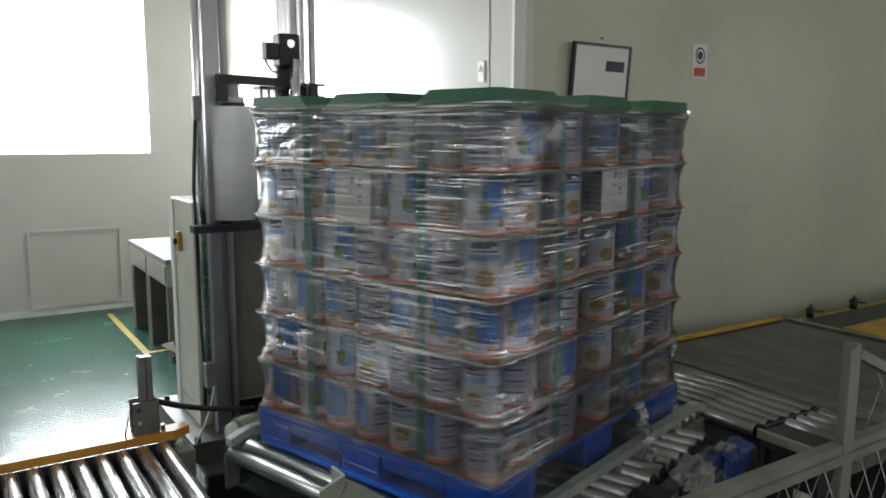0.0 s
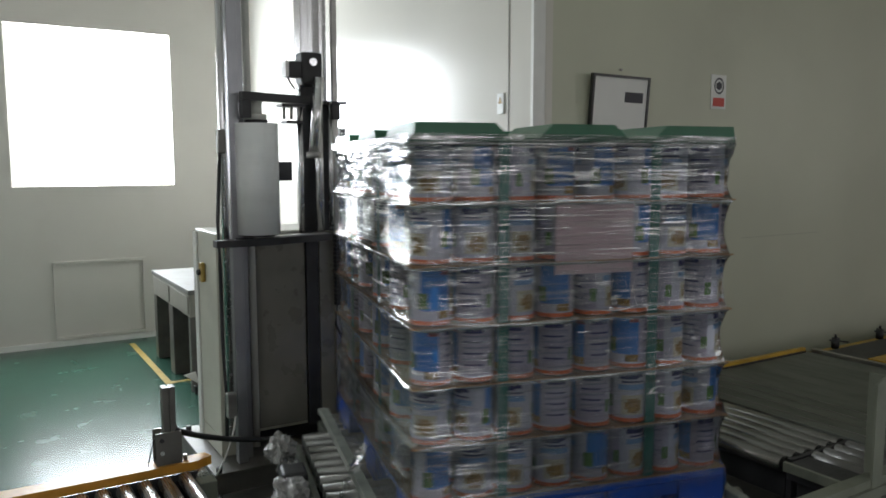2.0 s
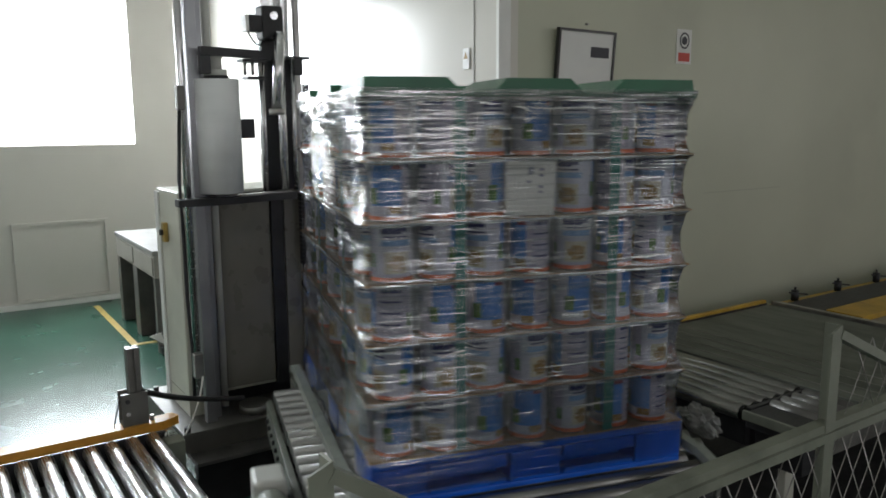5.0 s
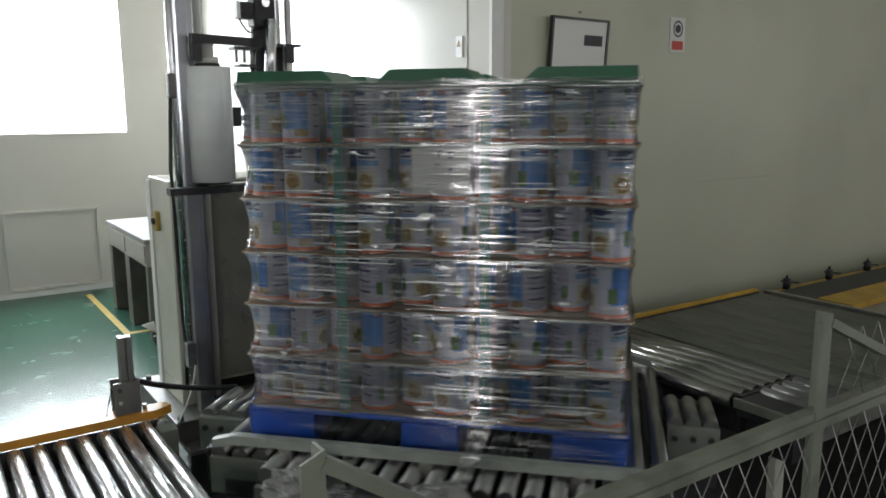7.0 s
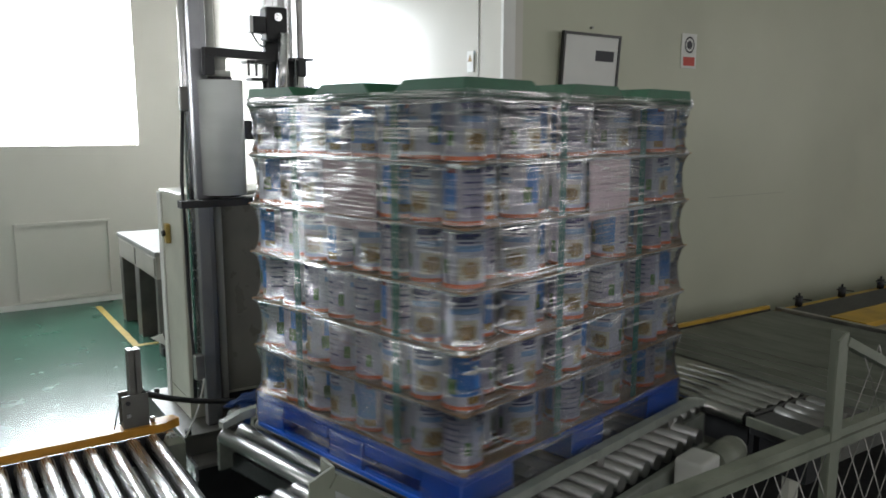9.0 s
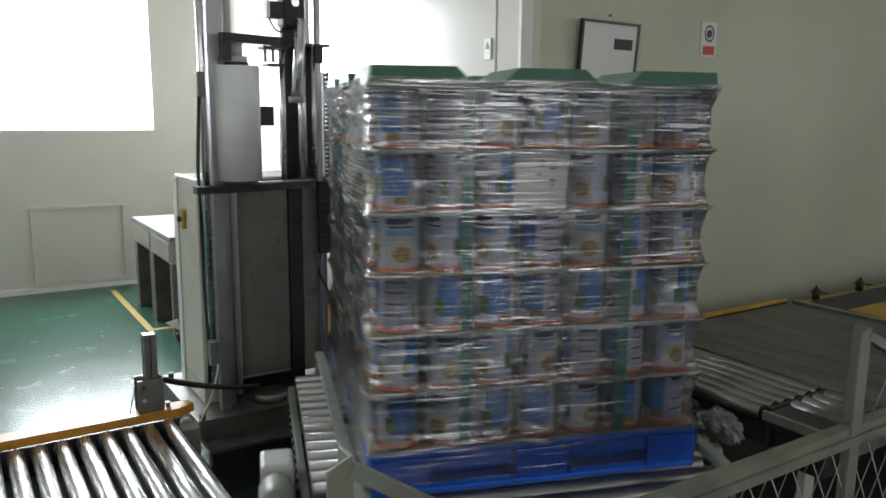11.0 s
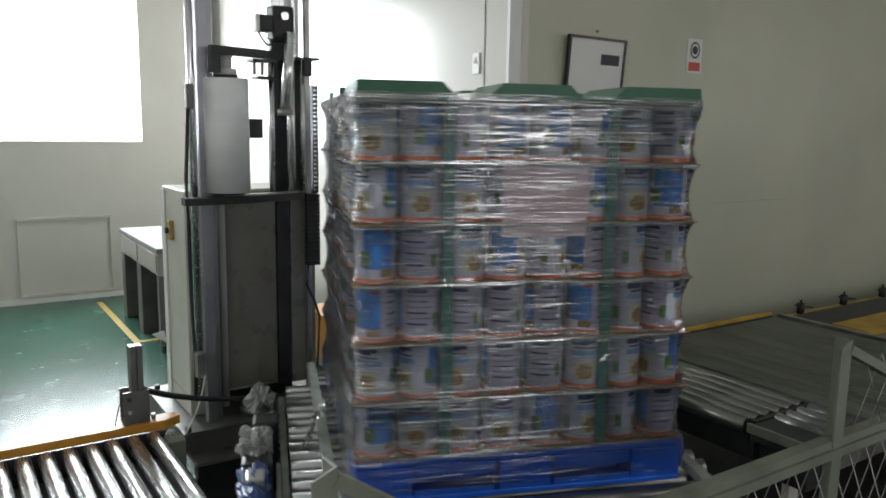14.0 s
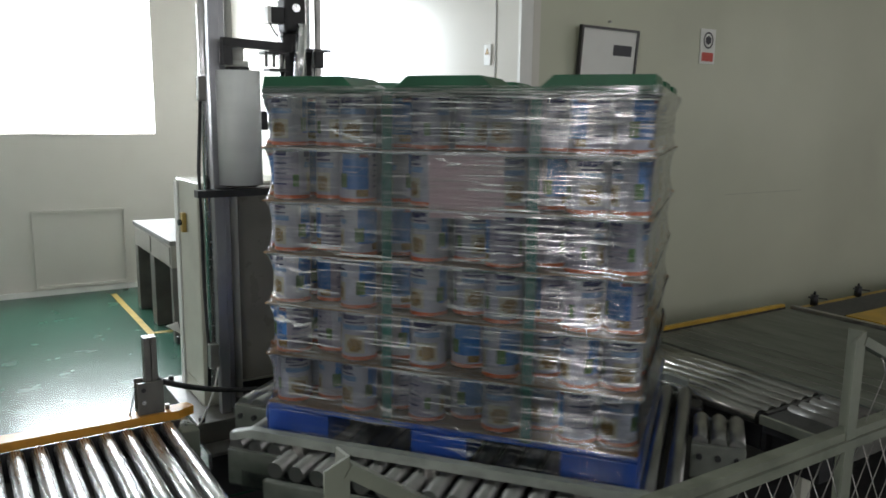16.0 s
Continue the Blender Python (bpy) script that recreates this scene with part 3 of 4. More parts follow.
        rows.append([bm.verts.new((OX + 0.18 - 0.06 * s + (k - 3) * 0.011 * (1 - 0.4 * s) + noise.noise(Vector((i * 1.3, k * 1.7, 0))) * 0.02,
                                   OY - LY - 0.05 - 0.07 * math.sin(s * 1.5) + noise.noise(Vector((i * 1.1, k * 1.9, 5))) * 0.035,
                                   0.17 - 0.21 * s + noise.noise(Vector((i * 0.9, k * 1.1, 9))) * 0.012)) for k in range(7)])
    for a, b in zip(rows, rows[1:]):
        for k in range(6):
            bm.faces.new((a[k], a[k + 1], b[k + 1], b[k])).smooth = True
    part("film_tail", bm, M_FILM, load, "crumpled loose tail of film")
    return load


def turntable():
    t = thing("turntable", "pale green rotating roller table carrying the load", "turntable", pose(0, 0, 0))
    r = 0.026
    me = mesh_of("roller", cyl(B(), (0, -0.655, 0), (0, 0.655, 0), r, 18), M_TABLEROLL)
    short = mesh_of("roller", cyl(B(), (0, -0.54, 0), (0, 0.54, 0), r, 18), M_TABLEROLL)
    x = -0.69
    while x < 0.70:
        share("roller", me if abs(x) < 0.5 else short, t, pose(x, 0, ZT - r))
        x += 0.0727
    for side in (-1, 1):
        y = side * 0.545
        bm = B()
        prism(bm, [(-0.70, ZT + 0.002), (-0.62, ZT + 0.018), (0.62, ZT + 0.018), (0.70, ZT + 0.002), (0.70, ZT + 0.028), (0.62, ZT + 0.048), (-0.62, ZT + 0.048), (-0.70, ZT + 0.028)],
              "y", y - 0.016, y + 0.016)
        rail = part("guide_rail", bm, M_RAIL, t, "chipped pale green guide rail")
        for px in (-0.45, 0.0, 0.45):
            part("bracket", box(B(), px - 0.02, px + 0.02, y - 0.012, y + 0.012, ZT - 0.09, ZT + 0.0175), M_STEEL, rail)
        bm = B()
        box(bm, -0.50, 0.50, side * 0.672 - 0.012, side * 0.672 + 0.012, ZT - 0.19, ZT - 0.05, 0.004)
        channel = part("side_channel", bm, M_CHANNEL, t)
        for hx in range(-6, 7):
            part("bolt", cyl(B(), (hx * 0.0727, side * 0.684, ZT - 0.11), (hx * 0.0727, side * 0.694, ZT - 0.11), 0.009, 6), M_DARK, channel)
        for s2 in (-1, 1):
            part("end_channel", box(B(), s2 * 0.61 - 0.10, s2 * 0.61 + 0.10, side * 0.552 - 0.008, side * 0.552 + 0.008, ZT - 0.15, ZT - 0.03), M_CHANNEL, t)
    # short roller groups at both ends
    sm = mesh_of("short_roller", cyl(B(), (0, -0.115, 0), (0, 0.115, 0), r, 18), M_TABLEROLL)
    for side, yc in ((-1, -0.15), (1, 0.10)):
        bm = B()
        x0, x1 = sorted((side * 0.73, side * 0.905))
        for y in (yc - 0.125, yc + 0.125):
            box(bm, x0, x1, y - 0.012, y + 0.012, ZT - 0.14, ZT - 0.02, 0.004)
        box(bm, x0 + 0.01, x1 - 0.01, yc - 0.113, yc + 0.113, ZT - 0.14, ZT - 0.09)
        unit = part("end_roller_frame", bm, M_CHANNEL, t)
        for k in range(3):
            x = side * (0.758 + 0.06 * k)
            share("short_roller", sm, unit, pose(x, yc, ZT - r + 0.004))
            for e in (-1, 1):
                part("bolt", cyl(B(), (x, yc + e * 0.137, ZT - 0.06), (x, yc + e * 0.147, ZT - 0.06), 0.011, 6), M_DARK, unit)
    part("core_frame", box(box(B(), -0.66, 0.66, -0.56, 0.56, ZT - 0.16, ZT - 0.10), -0.9, 0.9, -0.06, 0.06, ZT - 0.22, ZT - 0.16), M_DARK, t)
    part("pedestal", cyl(B(), (0, 0, 0.06), (0, 0, ZT - 0.2), 0.5, 40), M_DARK, t)
    part("base_disc", cyl(B(), (0, 0, 0.0), (0, 0, 0.06), 0.62, 40), M_DARK, t)
    # gear motor outside one rail, half buried in scraps of film
    zm = ZT - 0.06
    mot = part("gear_motor", cyl(B(), (0.24, -0.765, zm), (0.50, -0.765, zm), 0.046, 18), M_BLUEPAINT, t, "dirty blue electric gear motor")
    for k in range(8):
        part("cooling_fin", cyl(B(), (0.26 + 0.02 * k, -0.765, zm), (0.267 + 0.02 * k, -0.765, zm), 0.052, 18), M_BLUEPAINT, mot)
    part("end_bell", cyl(B(), (0.501, -0.765, zm), (0.535, -0.765, zm), 0.040, 18, 0.026), M_STEEL, mot)
    part("gearbox", box(B(), 0.13, 0.239, -0.81, -0.71, ZT - 0.13, ZT - 0.005, 0.014), M_DARK, mot)
    part("terminal_box", box(B(), 0.32, 0.40, -0.79, -0.735, ZT - 0.013, ZT + 0.018, 0.006), M_STEEL, mot)
    part("motor_bracket", box(B(), 0.14, 0.48, -0.70, -0.686, ZT - 0.15, ZT - 0.05), M_STEEL, mot)
    part("relay_box", box(B(), -0.16, -0.05, -0.78, -0.69, ZT - 0.11, ZT + 0.015, 0.012), M_BLACK, t, "black relay box")

    def crumple(name, x, y, z, sx, sy, sz, seed, mat, label):
        """A crumpled rag of film: a flattened ball folded by coarse and fine noise."""
        bm = B()
        bmesh.ops.create_icosphere(bm, subdivisions=4, radius=1.0)
        for v in bm.verts:
            d = v.co.copy()
            k = 1 + 0.55 * noise.noise(d * 1.7 + Vector((seed, 0, 0))) + 0.45 * abs(noise.noise(d * 4.3 + Vector((0, seed, 0)))) - 0.15 * abs(noise.noise(d * 11 + Vector((0, 0, seed))))
            v.co = Vector((x + d.x * k * sx, y + d.y * k * sy, z + max(d.z * k, -0.6) * sz))
        part(name, bm, mat, t, label)
    crumple("film_scrap", 0.09, -0.765, ZT + 0.005, 0.085, 0.05, 0.045, 3, M_SCRAP, "grey crumpled scrap of film")
    crumple("film_scrap", -0.34, -0.755, ZT - 0.005, 0.08, 0.045, 0.05, 8, M_SCRAP, "grey crumpled scrap of film")
    crumple("film_scrap", -0.22, -0.74, ZT - 0.03, 0.06, 0.04, 0.03, 14, M_FILM, "clear crumpled scrap of film")
    crumple("rag", 0.37, -0.77, ZT - 0.015, 0.13, 0.045, 0.028, 21, M_BLUEPAINT, "dirty blue rag over the motor")
    drv = part("side_drive", cyl(B(), (-0.52, 0.755, ZT - 0.06), (-0.36, 0.755, ZT - 0.06), 0.052, 20), M_PALEG, t, "pale drive housing")
    part("end_cap", cyl(B(), (-0.545, 0.755, ZT - 0.06), (-0.521, 0.755, ZT - 0.06), 0.042, 20), M_CORE, drv)
    part("drive_box", box(B(), -0.33, -0.20, 0.70, 0.80, ZT - 0.12, ZT + 0.0, 0.012), M_CORE, drv, "pale junction box")
    part("drive_foot", box(B(), -0.50, -0.22, 0.685, 0.76, ZT - 0.18, ZT - 0.125), M_DARK, drv)
    part("limit_block", box(B(), -0.76, -0.70, -0.50, -0.40, ZT - 0.15, ZT - 0.03, 0.01), M_BLACK, t)
    return t


LOAD = pallet_load()
TABLE = turntable()


# dark sheet laid on the floor to paint the shade under the table
setting("pavement_plate", box(B(), -0.86, 2.6, -0.95, 0.93 - 0.002, 0.0, 0.006), M_DARK, "dark floor sheet standing in for shade under the table", "floor plate")


# ---- conveyors ----
def left_conveyor():
    t = thing("infeed_conveyor", "shiny steel roller conveyor with yellow side rail", "conveyor")
    r = 0.0255
    me = mesh_of("roller", cyl(B(), (0, -0.55, 0), (0, 0.481, 0), r, 20), M_CHROME)
    for k in range(30):
        share("roller", me, t, pose(-1.015 - 0.0665 * k, 0, ZT - r))
    bm = B()
    prism(bm, [(-3.2, 0.495), (-0.97, 0.495), (-0.912, 0.525), (-0.925, 0.565), (-3.2, 0.565)], "z", ZT - 0.005, ZT + 0.026)
    part("side_rail", bm, M_YELLOW, t, "chipped orange-yellow guard rail")
    # dark frame blocks floor glare and paints the rail's shadow at the roller ends
    part("side_frame", box(B(), -3.2, -0.97, 0.482, 0.492, ZT - 0.17, ZT - 0.006), M_DARK, t)
    # bed added to keep floor glare out of the gaps between rollers
    part("bed", box(B(), -3.2, -1.0, -0.545, 0.475, ZT - 0.14, ZT - 0.10), M_BENCH, t)
    part("side_frame", box(B(), -3.2, -0.97, -0.57, -0.55, ZT - 0.16, ZT + 0.02), M_CREAM, t)
    for x in (-1.12, -2.2, -3.1):
        for y in (-0.535, 0.5):
            part("leg", box(B(), x - 0.03, x + 0.03, y - 0.02, y + 0.02, 0, ZT - 0.161), M_CREAM, t)
    # roller end and bracket past the last roller
    br = part("end_bracket", box(B(), -0.985, -0.925, 0.40, 0.465, ZT - 0.12, ZT - 0.02, 0.004), M_PALEG, t)
    part("end_roller", cyl(B(), (-0.955, 0.466, ZT - 0.03), (-0.955, 0.53, ZT - 0.03), 0.024, 18), M_CHROME, br)
    for x in (-1.05, -1.0):
        part("bolt", cyl(B(), (x, 0.535, ZT + 0.026), (x, 0.535, ZT + 0.044), 0.008, 6), M_STEEL, t)
    return t


def sensor_post():
    t = thing("sensor_post", "short aluminium profile post in a steel bracket", "post", pose(-1.050, 0.545, ZT + 0.026))
    bm = B()
    for sx in (-1, 1):
        for sy in (-1, 1):
            box(bm, sx * 0.012 - 0.009, sx * 0.012 + 0.009, sy * 0.012 - 0.009, sy * 0.012 + 0.009, 0.03, 0.27)
    box(bm, -0.012, 0.012, -0.012, 0.012, 0.03, 0.268)
    # the aluminium post stands against the light: its shade is in the colour
    part("profile", bm, M_DIMSTEEL, t)
    bm = B()
    box(bm, -0.05, 0.035, -0.034, -0.026, 0, 0.115)
    box(bm, -0.05, 0.035, 0.026, 0.034, 0, 0.115)
    box(bm, -0.05, 0.035, -0.026, 0.026, 0.0, 0.008)
    br = part("bracket", bm, M_DIMSTEEL, t)
    for z in (0.045, 0.09):
        part("bolt", cyl(B(), (-0.032, -0.040, z), (-0.032, -0.034, z), 0.008, 8), M_ALU if z < 0.06 else M_DARK, br)
    tube_pts = arc((-0.055, -0.03, 0.10), (-0.08, -0.03, 0.02), (-0.075, 0.0, -0.02))
    part("wire", tube(B(), tube_pts, 0.0025, 6), M_BLACK, t)


def right_conveyor():
    t = thing("outfeed_conveyor", "dusty grey roller conveyor beside the wall", "conveyor")
    r = 0.029
    me = mesh_of("roller", cyl(B(), (0, -0.52, 0), (0, 0.40, 0), r, 18), M_DULLROLL)
    for k in range(6):
        share("roller", me, t, pose(0.885 + 0.0705 * k, 0, ZT - r))
    for k, (a, b) in enumerate(((1.272, 1.848), (1.851, 2.44))):
        part("deck_plate", box(B(), a, b, -0.755, 0.40, ZT - 0.02, ZT - 0.001 - 0.002 * k, 0.003), M_DECK, t, "dusty stained deck plate")
    for k in range(4):
        part("deck_seam", box(B(), 1.34 + 0.09 * k, 1.343 + 0.09 * k, -0.75, 0.395, ZT - 0.0009, ZT + 0.001), M_STEEL, t)
    # black strip paints the shade in the gap under the raised rail
    part("rail_gap", box(B(), 0.88, 2.42, 0.4005, 0.4045, ZT - 0.02, ZT + 0.006), M_BLACK, t)
    part("back_rail", box(B(), 0.88, 2.42, 0.405, 0.43, ZT - 0.03, ZT + 0.022), M_GUARD, t, "yellow painted side rail")
    part("side_frame", box(B(), 0.88, 2.46, 0.402, 0.428, ZT - 0.2, ZT - 0.031), M_DARK, t)
    part("side_frame", box(B(), 0.90, 2.46, -0.545, -0.525, ZT - 0.16, ZT - 0.01), M_DARK, t)
    part("bed", box(B(), 0.90, 1.28, -0.52, 0.40, ZT - 0.16, ZT - 0.07), M_DARK, t)
    cover = part("chain_cover", box(B(), 0.862, 1.0, -0.78, -0.547, ZT - 0.075, ZT - 0.012, 0.01), M_DARK, t, "worn dark steel chain cover box")
    part("cover_lip", box(B(), 0.845, 0.861, -0.785, -0.545, ZT - 0.040, ZT - 0.004, 0.003), M_PALEG, cover)
    part("cover_lip", box(B(), 0.862, 1.02, -0.796, -0.782, ZT - 0.085, ZT - 0.045, 0.003), M_PALEG, cover)
    part("cover_foot", box(B(), 0.90, 0.98, -0.76, -0.57, ZT - 0.2, ZT - 0.076), M_BLACK, cover)
    for k in range(4):
        # stub rollers take the darkened steel because little light reaches them
        part("stub_roller", cyl(B(), (1.03 + 0.0705 * k, -0.75, ZT - r), (1.03 + 0.0705 * k, -0.55, ZT - r), r, 16), M_DIMSTEEL, t)
    part("near_frame", box(B(), 1.022, 2.46, -0.79, -0.765, ZT - 0.14, ZT - 0.012), M_DIMSTEEL, t)
    for x in (0.97, 2.3):
        for y in (-0.66, 0.41):
            part("leg", box(B(), x - 0.03, x + 0.03, y - 0.015, y + 0.015, 0, ZT - 0.201), M_CREAM, t)


def far_conveyor():
    t = thing("transfer_conveyor", "far transfer conveyor with yellow guard strips", "conveyor")
    part("bed", box(B(), 2.48, 7.0, -0.80, 0.36, ZT - 0.2, ZT - 0.02), M_GREY, t)
    part("end_rail", box(B(), 2.465, 2.50, -0.82, 0.40, ZT - 0.12, ZT + 0.01), M_STEEL, t)
    part("guard_strip", box(B(), 2.52, 7.0, -0.10, 0.10, ZT - 0.018, ZT + 0.012), M_GUARD, t, "yellow painted guard strip")
    part("side_rail", box(B(), 2.44, 7.0, 0.40, 0.46, ZT - 0.10, ZT - 0.03), M_GUARD, t)
    part("channel", box(B(), 2.52, 7.0, 0.12, 0.34, ZT - 0.018, ZT + 0.004), M_DARK, t)
    for k in range(8):
        x = 2.75 + 0.475 * k
        b = part("adjuster", cyl(B(), (x, 0.43, ZT - 0.029), (x, 0.43, ZT + 0.035), 0.022, 10), M_BLACK, t, "black adjusting screw")
        part("handle", cyl(B(), (x - 0.06, 0.43, ZT + 0.028), (x + 0.1, 0.41, ZT + 0.0), 0.005, 6), M_BLACK, b)
        part("stem", cyl(B(), (x, 0.43, ZT + 0.035), (x, 0.43, ZT + 0.055), 0.007, 8), M_DARK, b)
    for x in (2.6, 4.5, 6.5):
        for y in (-0.7, 0.3):
            part("leg", box(B(), x - 0.03, x + 0.03, y - 0.03, y + 0.03, 0, ZT - 0.201), M_CREAM, t)


left_conveyor()
sensor_post()
right_conveyor()
far_conveyor()


# ---- wrapping machine ----
def wrapper():
    t = thing("wrapping_mast", "steel twin mast with grey-cream cabinet of a wrapping machine", "wrapping machine")
    # dark sides carry the shade under the cover plate in their paint
    part("base", box(B(), -0.76, 0.05, 1.06, 1.75, 0.0, 0.30, 0.006), M_BASE, t, "steel base block painted dark for the shade below its plate")
    for x, y in ((-0.74, 1.075), (-0.72, 1.7), (0.02, 1.09)):
        part("bolt", cyl(B(), (x, y, 0.3125), (x, y, 0.335), 0.014, 6), M_DARK, t)
    step = part("front_plate", box(B(), -0.75, -0.12, 0.94, 1.058, 0.20, 0.215), M_STEEL, t, "scuffed steel front plate")
    part("plate_lip", box(B(), -0.765, -0.751, 0.90, 1.058, 0.17, 0.235), M_ALU, step)
    part("plate_support", box(B(), -0.74, -0.13, 0.96, 1.05, 0.0, 0.199), M_DARK, step)
    part("wire", tube(B(), arc((-0.67, 1.045, 0.56), (-0.69, 1.03, 0.43), (-0.765, 1.03, 0.318)), 0.004, 6), M_TRIM, t)
    cab = part("cabinet", box(B(), -0.68, -0.07, 1.24, 1.61, 0.40, 1.34, 0.008), M_CREAM, t, "cream sheet-steel control cabinet")
    part("side_foot", box(B(), -0.68, -0.60, 1.24, 1.61, 0.314, 0.399), M_CREAM, cab)
    # black box paints the shade below the raised cabinet
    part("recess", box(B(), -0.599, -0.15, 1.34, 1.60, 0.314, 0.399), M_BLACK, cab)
    part("top_plate", box(B(), -0.765, 0.055, 1.05, 1.755, 0.3005, 0.312, 0.003), M_DIMSTEEL, t, "blotchy dark steel cover plate")
    part("foot_disc", cyl(B(), (-0.40, 1.16, 0.3125), (-0.40, 1.16, 0.35), 0.075, 28), M_STEEL, t, "pale round floor cap")
    # front panels painted darker than the cream side for the shade on them
    part("front_panel", box(B(), -0.525, -0.268, 1.222, 1.239, 0.42, 1.33, 0.004), M_COVER, cab, "smudged grey front panel with shade in its paint")
    part("side_channel", box(B(), -0.265, -0.205, 1.212, 1.239, 0.40, 1.33, 0.003), M_DARK, cab)
    part("corner_panel", box(B(), -0.20, -0.075, 1.216, 1.239, 0.40, 1.33, 0.004), M_COVER, cab)
    # black strip paints the shade in the gap beside the front panel
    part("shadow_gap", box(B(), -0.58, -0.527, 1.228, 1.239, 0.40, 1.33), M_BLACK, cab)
    part("side_edge", box(B(), -0.688, -0.681, 1.55, 1.61, 0.32, 1.325), M_TRIM, cab)
    sw = part("switch", box(B(), -0.702, -0.681, 1.42, 1.46, 1.10, 1.19, 0.004), M_LINE, cab, "yellow push-button box")
    part("button", cyl(B(), (-0.715, 1.44, 1.145), (-0.702, 1.44, 1.145), 0.014, 12), M_BLACK, sw)
    part("paper_tag", prism(B(), [(-0.755, 0.621), (-0.697, 0.633), (-0.684, 0.569)], "y", 1.606, 1.609), M_PAPER, cab, "white paper corner")
    bm = B()
    box(bm, -0.638, -0.592, 1.12, 1.165, 0.3125, 3.2, 0.004)
    part("near_post", bm, M_MAST, t)
    part("guide_rod", cyl(B(), (-0.664, 1.13, 0.45), (-0.664, 1.13, 3.2), 0.016, 14), M_ALU, t)
    part("inner_post", box(B(), -0.590, -0.555, 1.175, 1.21, 0.301, 3.2, 0.004), M_MAST, t)
    part("guide_rod", cyl(B(), (-0.530, 1.20, 0.35), (-0.530, 1.20, 3.2), 0.016, 14), M_CORE, t)
    bm = B()
    box(bm, -0.255, -0.215, 1.26, 1.34, 1.345, 3.2, 0.004)
    box(bm, -0.165, -0.125, 1.26, 1.34, 1.345, 3.2, 0.004)
    box(bm, -0.215, -0.165, 1.30, 1.33, 1.345, 3.2)
    part("far_post", bm, M_ALU, t, "grooved aluminium mast profile")
    part("far_post", box(B(), -0.124, -0.098, 1.20, 1.225, 0.313, 3.2, 0.004), M_STEEL, t)
    # cable drag chain beside the far post: open links above, closed ones below
    bm = B()
    for k in range(25):
        z = 1.315 + 0.02 * k
        box(bm, -0.090, -0.084, 1.195, 1.225, z, z + 0.02)
        box(bm, -0.069, -0.063, 1.195, 1.225, z, z + 0.02)
        box(bm, -0.084, -0.069, 1.195, 1.225, z, z + 0.011)
    for k in range(17):
        z = 0.975 + 0.02 * k
        box(bm, -0.135, -0.070, 1.165, 1.198, z, z + 0.018, 0.002)
        box(bm, -0.125, -0.080, 1.170, 1.192, z + 0.018, z + 0.02)
    tagged(part("drag_chain", bm, M_BLACK, t, "black plastic cable chain"), kind="stuff")
    part("cable", tube(B(), [(-0.125, 1.18, 0.98), (-0.135, 1.18, 0.88), (-0.10, 1.17, 0.80), (-0.075, 1.17, 0.72), (-0.08, 1.18, 0.55), (-0.09, 1.19, 0.32)], 0.006, 8), M_BLACK, t)
    part("limit_switch", box(B(), -0.70, -0.668, 1.07, 1.11, 1.69, 1.79, 0.005), M_DIMSTEEL, t)
    part("cable", tube(B(), [(-0.69, 1.09, 1.69), (-0.705, 1.10, 1.4), (-0.70, 1.10, 1.2), (-0.70, 1.10, 0.9), (-0.69, 1.10, 0.62), (-0.70, 1.08, 0.45)], 0.008, 8), M_BLACK, t)
    part("limit_switch", box(B(), -0.70, -0.66, 1.05, 1.09, 0.55, 0.66, 0.005), M_STEEL, t)
    return t


